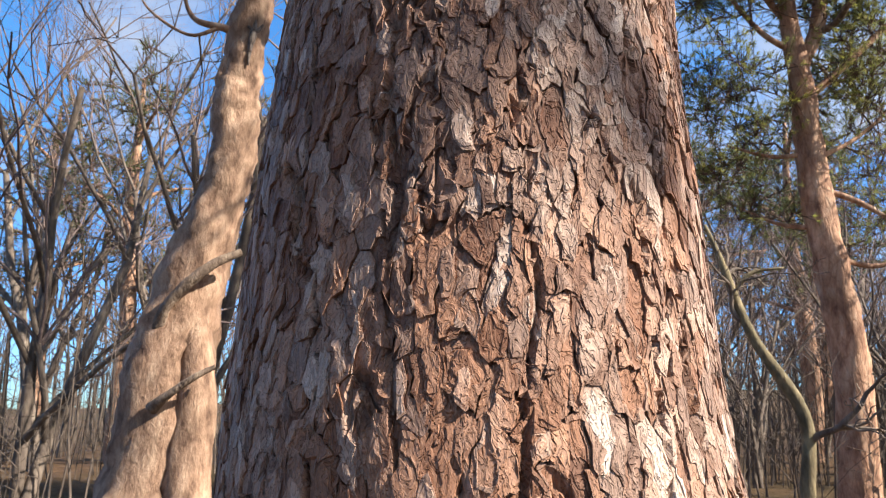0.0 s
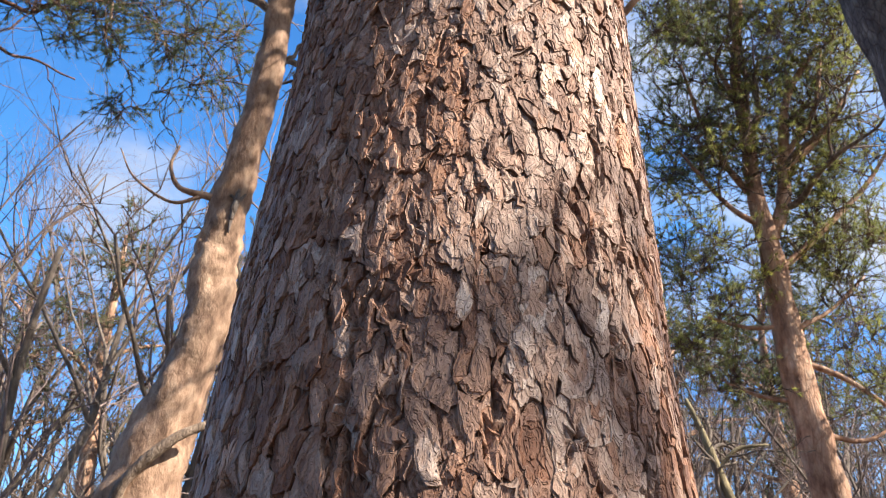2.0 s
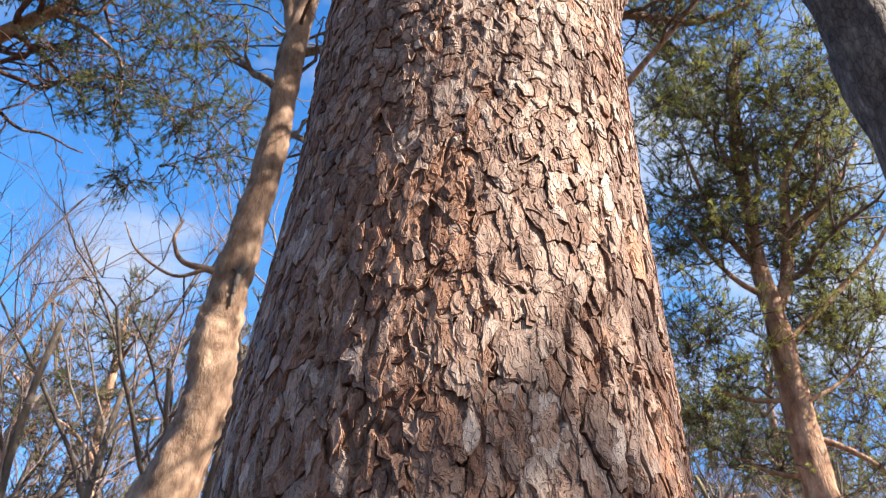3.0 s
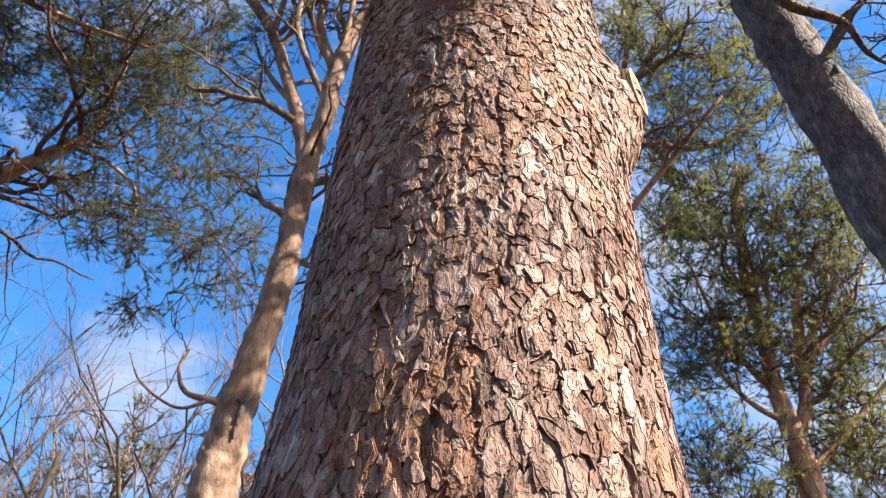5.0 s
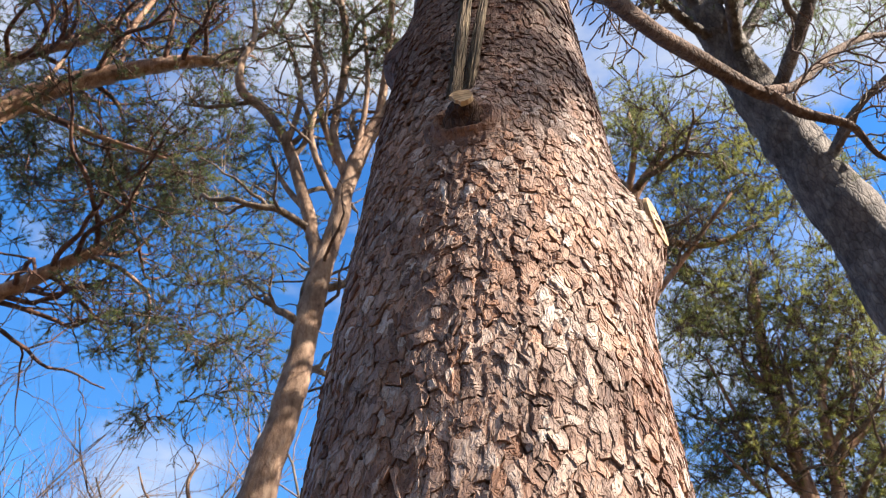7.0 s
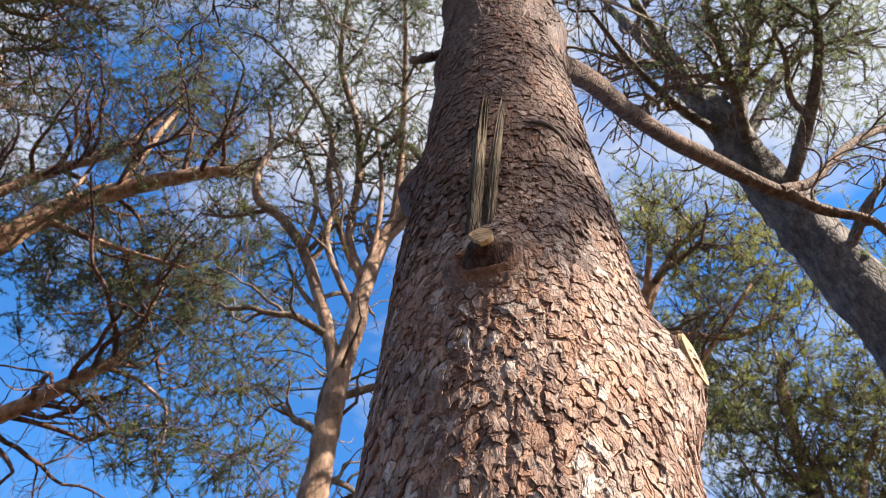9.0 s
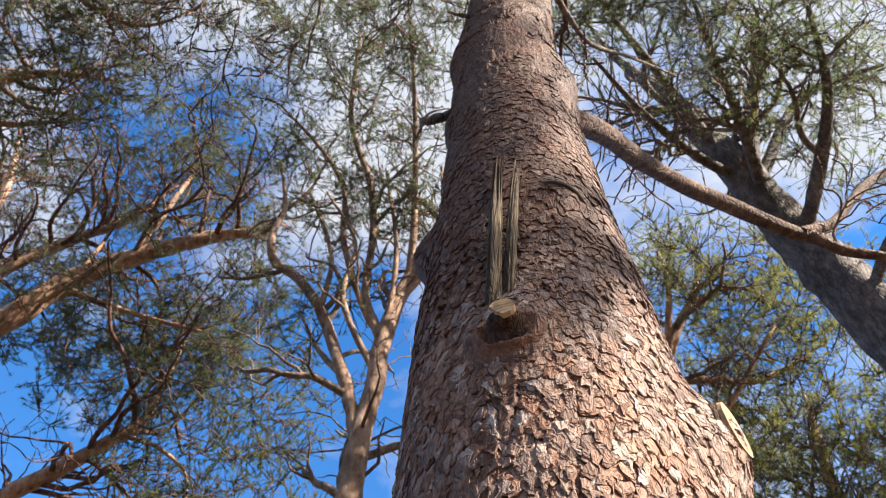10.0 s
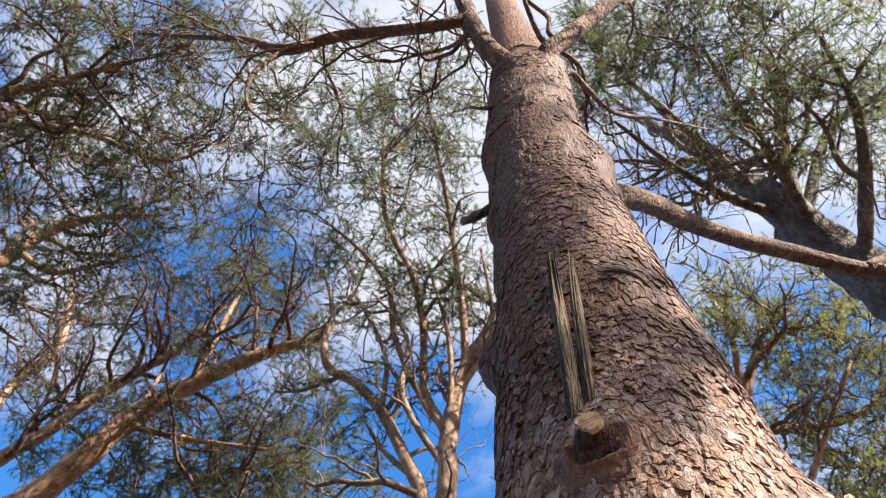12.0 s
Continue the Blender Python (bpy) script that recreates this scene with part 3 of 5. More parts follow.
def plates(seed, low, high, pitch, squash, rim, stack, keep, base, spread, rusty):
    """Plates of bark that fit one another like a mosaic, each a stack of thin torn sheets."""
    rng = np.random.default_rng(seed)
    r_low, r_high = np.interp((low, high), ROW_Z, ROW_COUNT) * squash
    gi, gj = np.meshgrid(np.arange(-1.62 * 0.25 / pitch, 1.72 * 0.25 / pitch), np.arange(r_low, r_high), indexing="xy")
    nr, nc = gi.shape
    u = gi + 0.5 * (np.arange(nr)[:, None] % 2) + rng.uniform(-0.46, 0.46, gi.shape)
    v = gj + rng.uniform(-0.46, 0.46, gi.shape)
    th = np.arange(rim) * 2 * np.pi / rim
    way = np.stack([np.cos(th), np.sin(th)], 1)
    reach = np.full((nr, nc, rim), 1.05)
    for a in (-2, -1, 0, 1, 2):
        for b in (-2, -1, 0, 1, 2):
            if a or b:
                du = np.roll(u, (-a, -b), (0, 1)) - u
                dv = np.roll(v, (-a, -b), (0, 1)) - v
                far = np.hypot(du, dv)
                along = du[..., None] * way[:, 0] + dv[..., None] * way[:, 1]
                hit = (far ** 2 / 2)[..., None] / np.maximum(along, 1e-4)
                reach = np.where((along > 1e-4) & (far < 3.5)[..., None], np.minimum(reach, hit), reach)
    u, v, reach = u.ravel(), v.ravel(), reach.reshape(-1, rim)
    zc, ac = np.interp(v / squash, ROW_COUNT, ROW_Z), u * pitch / 0.25
    patch = rough_noise(u * pitch / 0.07, zc / 0.12, seed + 3, 3)
    ok = (zc > low) & (zc < high) & (ac > -1.42) & (ac < 1.56)
    ok &= np.hypot((ac - STUB[0]) * 0.22, (zc - STUB[1] - 0.002) * 1.1) > 0.034
    ok &= rng.random(len(u)) < keep * np.clip(0.2 + 1.7 * patch if keep < 0.9 else 1.0, 0, 1.4)
    ok &= smooth_bark(ac, zc) < 0.5
    u, v, reach, zc, ac, patch = u[ok], v[ok], reach[ok], zc[ok], ac[ok], patch[ok]
    n = len(u)
    reach = np.maximum(reach - rng.uniform(0.008, 0.032, (n, 1)), 0.12) * (1 + rng.normal(0, 0.018, (n, rim)))
    fine = np.interp(zc, (2.4, 2.9), (1.0, 0.62))[:, None]
    level = base + spread * fine * (rng.random((n, 1)) - 0.5) + 0.0014 * fine * (patch[:, None] - 0.5)
    lean_u, lean_v = rng.normal(0, 0.032, (n, 1)), -0.024 + rng.normal(0, 0.028, (n, 1))
    curl = wavy(rng, n, rim, (1, 2, 3, 5), 0.00055) * fine

    def set_on(f, out):
        s, z = (u[:, None] + way[:, 0] * reach * f) * pitch, np.interp((v[:, None] + way[:, 1] * reach * f) / squash, ROW_COUNT, ROW_Z)
        lift = lean_u * (s - u[:, None] * pitch) + lean_v * (z - zc[:, None])
        s, z = torn(s, z)
        a = s / 0.25
        x, y, rr = trunk_at(z)
        cleft = fissure(s, z)
        rr = rr - 0.0035 + swelling(a, z) + out + np.where(out > -0.0055, lift - 0.0075 * cleft, 0)
        return np.stack([x + rr * np.sin(a), y - rr * np.cos(a), z], -1), cleft

    one = np.ones((n, rim))
    fresh = step(0.50, 0.66, rough_noise(u * pitch / 0.09, zc / 0.16, 91, 3))
    red = np.clip(rusty * rng.random(n) ** 2 + fresh * 0.85 * rng.random(n) + 0.65 * step(0.3, -0.7, ac) * rng.random(n) + 0.5 * (rng.random(n) > 0.92) , 0, 1)
    pale = 0.58 + 0.38 * (rng.random(n) - 0.5) + 0.25 * (patch - 0.5)
    # plates above the stub darkened: partly greyer bark, partly shade painted in
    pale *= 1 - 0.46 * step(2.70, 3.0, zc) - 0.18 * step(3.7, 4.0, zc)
    rings, rust, tone, gap_shade = [], [], [], []

    def ring(f, out, r, t, g):
        place, cleft = set_on(f, out)
        rings.append(place)
        rust.append(np.broadcast_to(r[:, None], (n, rim)))
        tone.append(np.broadcast_to(t[:, None], (n, rim)))
        # the painted shade deepens where a plate dips into a cleft
        gap_shade.append(np.clip(g + 0.55 * cleft, 0, 0.9))

    # plate foot and rim coloured darker, as painted contact shade round each plate
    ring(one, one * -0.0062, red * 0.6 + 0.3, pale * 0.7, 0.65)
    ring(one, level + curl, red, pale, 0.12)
    f, h, r, t = one, level + curl, red, pale
    for k in range(stack):
        f = f * np.clip(0.80 + wavy(rng, n, rim, (1, 2, 3, 4, 6, 9), 0.085), 0.42, 0.985)
        away = (rng.random(n) < 0.24)
        ring(f, h + 0.0001, r, t, 0.0)
        jump = np.where(away, -1.0, 1.0)[:, None] * rng.uniform(0.0004, 0.0012, (n, 1)) * fine
        h = h * (1 if k else 0.6) + (0 if k else 0.4) * level + jump + wavy(rng, n, rim, (1, 2), 0.00018)
        r = np.clip(np.where(away, r + 0.55 * rng.random(n), r - 0.12 * rng.random(n)), 0, 1)
        t = t + np.where(away, -0.06, 0.20 * (rng.random(n) - 0.30))
        ring(f * 0.955, h, r, t, 0.0)
    hub, _ = set_on(np.zeros((n, rim)), h)
    rings.append(hub.mean(1, keepdims=True))
    for values, last in ((rust, r), (tone, t), (gap_shade, np.zeros(n))):
        values.append(last[:, None])
    verts = np.concatenate(rings, 1)
    i = np.arange(rim)
    k = (i + 1) % rim
    layers = 2 + 2 * stack
    quads = np.concatenate([np.stack([i + q * rim, k + q * rim, k + (q + 1) * rim, i + (q + 1) * rim], 1) for q in range(layers - 1)])
    tris = np.stack([i + (layers - 1) * rim, k + (layers - 1) * rim, np.full(rim, layers * rim)], 1)
    return verts, quads, tris, np.concatenate(rust, 1), np.concatenate(tone, 1), np.concatenate(gap_shade, 1), zc, ac


def joined(made, pick):
    v, q, tr, ru, to, ga = made[:6]
    v, ru, to, ga = v[pick], ru[pick], to[pick], ga[pick]
    start = (np.arange(len(v)) * v.shape[1])[:, None, None]
    return v.reshape(-1, 3), (q[None] + start).reshape(-1, 4), (tr[None] + start).reshape(-1, 3), ru.ravel(), to.ravel(), ga.ravel()


def bark_layer(label, pieces):
    shift, vs, qs, ts = 0, [], [], []
    for v, q, tr, *_ in pieces:
        vs.append(v)
        qs.append(q + shift)
        ts.append(tr + shift)
        shift += len(v)
    me = make_mesh("bark_layer", np.concatenate(vs), [np.concatenate(qs), np.concatenate(ts)], BARK, False,
                   [(key, np.concatenate([m[3 + n] for m in pieces])) for n, key in enumerate(("rust", "tone", "gap_shade"))])
    part("bark_layer", me, trunk, label, "stuff")


big_plates = plates(1, 1.12, 2.72, 0.027, 1.0, 36, 3, 1.0, 0.0020, 0.0019, 0.7)
near = (big_plates[6] > 1.27) & (big_plates[6] < 2.05) & (np.abs(big_plates[7]) < 1.05)
near &= np.cumsum(near) <= 300
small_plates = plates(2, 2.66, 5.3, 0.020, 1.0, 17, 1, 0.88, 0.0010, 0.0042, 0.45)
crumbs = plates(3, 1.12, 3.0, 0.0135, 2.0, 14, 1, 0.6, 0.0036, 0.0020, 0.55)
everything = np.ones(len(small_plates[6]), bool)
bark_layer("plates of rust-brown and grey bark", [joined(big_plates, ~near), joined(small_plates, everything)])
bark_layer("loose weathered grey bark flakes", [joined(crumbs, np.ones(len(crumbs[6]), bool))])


def wood_limb(name, rows, mat, sides=12, rough=0.05, seed=1, label="", per=6):
    line = smooth_line(rows, per)
    pile = Pile()
    pile.tube(line, sides, rough, np.random.default_rng(seed))
    pine_part(name, pile.mesh(name, mat), label)
    return line


# the long bough to the right with its fork, the two boughs at the top, thin side boughs
bough = wood_limb("limb", [(0.22, 1.10, 3.93, 0.05), (0.34, 1.17, 4.06, 0.040), (0.48, 1.35, 4.30, 0.038), (0.78, 1.75, 4.71, 0.038), (1.25, 2.18, 5.03, 0.040), (1.60, 2.40, 5.08, 0.036), (1.72, 2.43, 5.06, 0.03)], RUST_LIMB, 14, 0.05, 2)
fork_a = wood_limb("limb", [(1.62, 2.4, 5.08, 0.034), (1.89, 2.50, 5.30, 0.028), (2.29, 2.60, 5.78, 0.026), (2.67, 2.70, 6.12, 0.02), (3.1, 2.8, 6.3, 0.012)], RUST_LIMB, 10, 0.05, 3)
fork_b = wood_limb("limb", [(1.66, 2.41, 5.07, 0.032), (1.79, 2.45, 4.98, 0.028), (2.04, 2.50, 4.93, 0.022), (2.18, 2.60, 4.82, 0.014), (2.4, 2.7, 4.8, 0.008)], RUST_LIMB, 10, 0.05, 4)
top_l = wood_limb("limb", [(0.2, 1.08, 4.98, 0.07), (0.14, 0.99, 5.16, 0.05), (0.09, 0.95, 5.43, 0.044), (0.06, 0.90, 6.1, 0.042), (0.04, 0.8, 7.2, 0.036), (-0.1, 0.5, 8.6, 0.02)], RUST_LIMB, 12, 0.04, 5)
top_l2 = wood_limb("limb", [(0.075, 0.92, 5.75, 0.034), (-0.13, 0.90, 5.71, 0.030), (-0.61, 0.90, 6.05, 0.030), (-0.90, 0.90, 6.08, 0.030), (-1.26, 0.90, 6.70, 0.023), (-1.80, 0.90, 7.37, 0.018), (-2.35, 0.90, 8.08, 0.012)], RUST_LIMB, 10, 0.05, 6)
top_l3 = wood_limb("limb", [(-0.91, 0.90, 6.07, 0.018), (-1.02, 0.90, 5.74, 0.013), (-0.95, 0.90, 5.2, 0.008), (-0.8, 0.95, 4.9, 0.004)], RUST_LIMB, 7, 0.05, 7)
top_r = wood_limb("limb", [(0.26, 1.08, 4.98, 0.07), (0.34, 1.0, 5.13, 0.046), (0.43, 1.0, 5.26, 0.041), (0.60, 1.0, 5.49, 0.037), (0.85, 1.0, 5.84, 0.033), (1.3, 1.0, 6.4, 0.026), (1.9, 1.1, 7.0, 0.014)], RUST_LIMB, 12, 0.04, 8)
side_r = wood_limb("limb", [(0.33, 1.1, 4.98, 0.02), (0.40, 1.08, 5.06, 0.014), (0.47, 1.2, 5.13, 0.013), (0.60, 1.4, 5.30, 0.011), (0.84, 1.6, 5.60, 0.008), (1.2, 1.9, 6.0, 0.005)], LIMB_BARK, 8, 0.05, 9)
broken = wood_limb("broken_twig", [(0.03, 1.09, 4.06, 0.024), (-0.04, 1.07, 3.98, 0.017), (-0.08, 1.05, 3.92, 0.015), (-0.118, 1.03, 3.865, 0.013)], DARK_BARK, 8, 0.1, 10)
wood_limb("broken_twig", [(0.12, 1.0, 4.62, 0.012), (0.03, 0.99, 4.62, 0.008), (-0.03, 0.97, 4.63, 0.006)], DARK_BARK, 6, 0.1, 11)

# cut branch stub: bark sleeve and pale sawn end with a broken lip
place_s, way_s = on_trunk(-0.21, 2.672, -0.012)
aim = (way_s + Vector((0.05, 0, 0.12))).normalized()
collar = Pile()
collar.tube(smooth_line([(*place_s, 0.038), (*(place_s + aim * 0.010), 0.027), (*(place_s + aim * 0.020), 0.021), (*(place_s + aim * 0.025), 0.0195)], 4), 18, 0.07, np.random.default_rng(5))
stub = pine_part("branch_stub", collar.mesh("branch_stub", STUB_BARK), "short sawn-off branch stub with rust-brown bark")
bm = bmesh.new()
bmesh.ops.create_cone(bm, cap_ends=True, segments=20, radius1=0.0188, radius2=0.018, depth=0.008)
for v in bm.verts:
    if v.co.x < -0.004 and v.co.y < 0.004:
        v.co *= 0.66
me = bpy.data.meshes.new("sawn_end")
bm.to_mesh(me)
bm.free()
me.materials.append(CUT)
end = part("sawn_end", me, stub, "pale tan sawn wood")
end.matrix_local = Matrix.Translation(place_s + aim * 0.033) @ aim.to_track_quat("Z", "Y").to_matrix().to_4x4()

# split dead snag above it: two splintered grey-brown slats of wood
def splinter(low, high, wide, deep, seed):
    """A weathered slat with ridged grain, ragged at its upper end and bowed a little."""
    rng = np.random.default_rng(seed)
    low, high = Vector(low), Vector(high)
    tall, n, m = (high - low).length, 22, 15
    th = np.arange(n) * 2 * np.pi / n
    ridge = 1 + 0.13 * rng.normal(0, 1, n)
    top = tall * (1 - 0.10 * np.abs(rng.normal(0, 1, n)))
    rows = []
    for k in range(m):
        f = k / (m - 1)
        w = np.interp(f, (0, 0.12, 0.55, 1), (1.25, 1.05, 1.0, 0.62)) * (ridge + 0.03 * rng.normal(0, 1, n))
        rows.append(np.stack([np.cos(th) * w * wide / 2, np.sin(th) * w * deep / 2 - 0.026 * math.sin(f * 3.0) ** 0.7, top * f], 1))
    v = np.vstack(rows + [[[0, 0, tall * 0.93]]])
    i, j = np.meshgrid(np.arange(m - 1), np.arange(n), indexing="ij")
    k = (j + 1) % n
    quads = np.stack([i * n + j, i * n + k, (i + 1) * n + k, (i + 1) * n + j], -1).reshape(-1, 4)
    a = np.arange(n)
    tris = np.stack([a + (m - 1) * n, (a + 1) % n + (m - 1) * n, np.full(n, m * n)], 1)
    ob = pine_part("dead_prong", make_mesh("dead_prong", v, [quads, tris], DEAD, False), "weathered split slat of dead wood")
    up = (high - low).normalized()
    back = up.cross(Vector((1, 0, 0))).normalized()
    ob.matrix_basis = Matrix.Translation(low) @ Matrix((back.cross(up), back, up)).transposed().to_4x4()


splinter((0.020, 0.812, 2.73), (0.064, 0.838, 3.25), 0.021, 0.017, 41)
splinter((0.041, 0.814, 2.73), (0.100, 0.838, 3.24), 0.018, 0.016, 42)

# sawn face on the swelling at the side: a short bark sleeve and the flat pale cut
face_at, facing = Vector((0.3270, 0.9105, 2.571)), Vector((0.85, -0.53, 0.02)).normalized()
sleeve = Pile()
sleeve.tube(smooth_line([(*(face_at - facing * far), r) for far, r in ((0.06, 0.064), (0.035, 0.056), (0.014, 0.047), (0.003, 0.042))], 4), 22, 0.05, np.random.default_rng(8), cap=False)
side_stub = pine_part("branch_stub", sleeve.mesh("branch_stub", STUB_BARK), "sawn-off branch base on a swelling, rimmed with rust-brown bark")
bm = bmesh.new()
bmesh.ops.create_cone(bm, cap_ends=True, segments=30, radius1=0.0405, radius2=0.0395, depth=0.006)
cut_rng = random.Random(4)
for v in bm.verts:
    v.co.x *= 1 + cut_rng.uniform(-0.04, 0.04)
    v.co.y *= 1 + cut_rng.uniform(-0.04, 0.04)
me = bpy.data.meshes.new("sawn_face")
bm.to_mesh(me)
bm.free()
me.materials.append(CUT)
scar = part("sawn_face", me, side_stub, "pale yellow sawn wood")
scar.matrix_local = Matrix.Translation(face_at) @ facing.to_track_quat("Z", "X").to_matrix().to_4x4()

# dead twig lying in a knot
twig = Pile()
twig.tube(smooth_line([(*on_trunk(0.18, 3.135, 0.005)[0], 0.0025), (*on_trunk(0.30, 3.125, 0.006)[0], 0.004), (*on_trunk(0.44, 3.11, 0.006)[0], 0.004), (*on_trunk(0.55, 3.09, 0.005)[0], 0.003)], 4), 8, 0.1, np.random.default_rng(3))
pine_part("dead_twig", twig.mesh("dead_twig", BARE), "short grey dead twig")

fine_boughs = ramify([top_l2, top_l3, top_r, top_l[len(top_l) // 3:], side_r[len(side_r) // 2:], fork_a, fork_b], np.random.default_rng(69), RUST_LIMB, big_pine, 2.4, 1.3, 0.3)
foliage(big_pine, [top_l2, top_l, top_r, side_r] + fine_boughs, [(-0.65, 1.0, 5.9, 0.3), (-1.3, 1.0, 7.4, 0.5), (-0.45, 1.2, 6.7, 0.35), (-2.0, 0.9, 8.0, 0.5), (0.95, 1.65, 6.2, 0.35), (1.7, 1.1, 7.2, 0.6), (0.0, 0.6, 8.8, 0.6)],
        np.random.default_rng(70), 0.9, (TWIG, NEEDLE), (0.05, 0.0016), 22, 6, 0.6)
foliage(big_pine, [fork_a, fork_b], [(2.7, 2.75, 6.2, 0.4), (2.3, 2.7, 4.9, 0.25), (3.1, 2.8, 6.5, 0.4)], np.random.default_rng(71), 0.9, (TWIG, NEEDLE), (0.05, 0.0016), 20, 6, 0.6)
for o in big_pine.children:
    if o.name.split(".")[0] in ("branchwork", "twigwork", "crown", "side_branch_work"):
        o.matrix_parent_inverse = Matrix.Translation(-Z0)


# ---- the pines around ----
def pine(label, base, trunk_rows, limb_rows, blobs, seed, density, bark, needles, needle=(0.08, 0.004), count=20, shoots=7, sides=18, group="pines", drop=0.0, tw=1.0, bare=0, each=0.0, reach=1.6, twig=None):
    tree = thing("pine_tree", base, label, "tree", group)
    lines = []
    rng = np.random.default_rng(seed)
    lines.append(limb_part("trunk", trunk_rows, bark, tree, sides, 0.075, seed, 8))
    for n, rows in enumerate(limb_rows):
        lines.append(limb_part("limb", rows, bark, tree, 9, 0.06, seed + n + 1))
    grown = lines if not limb_rows else lines[1:] + [lines[0][len(lines[0]) // 2:]]
    if each:
        grown = grown + ramify(grown, rng, twig or bark, tree, each, reach)
    foliage(tree, grown, blobs, rng, density, (TWIG, needles), needle, count, shoots, tw, drop, bare)
    for o in tree.children:
        o.matrix_parent_inverse = Matrix.Translation(-Vector(base))
    return tree


tan_pine = pine("tall pine with a sinuous tan trunk forking high up", (-2.75, 7.5, 0),
     [(-2.75, 7.5, -0.1, 0.6), (-2.69, 7.5, 0.55, 0.49), (-2.60, 7.5, 1.75, 0.40), (-2.42, 7.5, 2.62, 0.31), (-2.20, 7.5, 3.4, 0.25), (-2.10, 7.5, 3.9, 0.215), (-2.12, 7.5, 4.35, 0.235), (-2.06, 7.5, 4.7, 0.195), (-2.03, 7.5, 5.15, 0.197), (-1.91, 7.5, 5.99, 0.178), (-1.79, 7.5, 6.82, 0.158), (-1.74, 7.5, 7.7, 0.15), (-1.67, 7.5, 8.6, 0.14), (-1.55, 7.5, 9.4, 0.128), (-1.46, 7.5, 10.5, 0.124), (-1.12, 7.5, 11.84, 0.12), (-0.68, 7.45, 12.6, 0.10), (-0.2, 7.2, 13.4, 0.06)],
     [[(-1.70, 7.5, 8.5, 0.11), (-1.82, 7.5, 9.1, 0.10), (-1.98, 7.5, 9.67, 0.098), (-2.47, 7.5, 11.19, 0.09), (-2.96, 7.45, 12.07, 0.085), (-3.38, 7.3, 12.45, 0.078), (-3.47, 7.2, 13.14, 0.062), (-3.38, 7.2, 13.91, 0.045), (-3.6, 6.9, 15.2, 0.025)],
      [(-1.45, 7.5, 10.3, 0.075), (-1.80, 7.5, 11.5, 0.072), (-1.76, 7.4, 13.07, 0.07), (-1.83, 7.0, 14.2, 0.065), (-2.2, 6.4, 15.7, 0.055), (-2.0, 5.4, 17.6, 0.03)],
      [(-1.46, 7.5, 10.6, 0.06), (-1.74, 7.5, 11.0, 0.056), (-2.23, 7.3, 12.78, 0.055), (-2.36, 7.2, 14.4, 0.05), (-2.9, 6.9, 15.6, 0.04), (-3.7, 6.4, 16.6, 0.025)],
      [(-1.5, 7.5, 9.6, 0.05), (-2.1, 7.3, 11.2, 0.045), (-2.0, 7.2, 12.6, 0.038), (-2.6, 7.0, 14.0, 0.02)],
      [(-1.46, 7.5, 10.4, 0.05), (-1.3, 7.2, 12.2, 0.042), (-1.5, 6.8, 14.2, 0.025)],
      [(-1.3, 7.5, 11.2, 0.05), (-0.6, 7.3, 12.4, 0.04), (-0.5, 6.8, 14.2, 0.02)],
      [(-1.98, 7.5, 9.7, 0.05), (-2.5, 7.7, 10.6, 0.036), (-2.9, 7.9, 11.6, 0.018)],
      [(-2.5, 7.5, 11.2, 0.05), (-2.4, 7.3, 12.4, 0.04), (-2.9, 7.0, 14.0, 0.02)],
      [(-1.12, 7.5, 11.8, 0.07), (-1.0, 7.0, 13.0, 0.06), (-0.9, 6.0, 14.8, 0.045), (-0.9, 4.6, 16.8, 0.02)],
      [(-2.08, 7.45, 5.15, 0.045), (-2.25, 7.4, 5.2, 0.04), (-2.55, 7.4, 5.29, 0.03), (-2.68, 7.4, 5.55, 0.02), (-2.62, 7.4, 5.8, 0.012)],
      [(-2.3, 7.4, 5.2, 0.026), (-2.6, 7.35, 5.1, 0.018), (-3.0, 7.3, 5.35, 0.012), (-3.2, 7.3, 5.7, 0.006)]],
     [(-3.6, 6.0, 17.1, 1.1), (-2.4, 5.0, 18.7, 1.4), (-0.9, 4.2, 17.4, 1.1), (-0.8, 5.2, 15.4, 0.9), (-1.9, 6.0, 16.1, 1.0), (-3.1, 7.0, 15.5, 0.9), (-1.9, 7.0, 13.4, 0.8), (-0.8, 6.6, 14.0, 0.6), (-0.9, 7.3, 13.0, 0.6), (-2.9, 7.8, 11.2, 0.6), (-3.8, 5.0, 18.8, 0.9)],
     100, 5.0, TAN_BARK, NEEDLE, (0.085, 0.0070), 12, 9, 22, bare=60, each=0.8, reach=1.7, twig=LIMB_BARK)

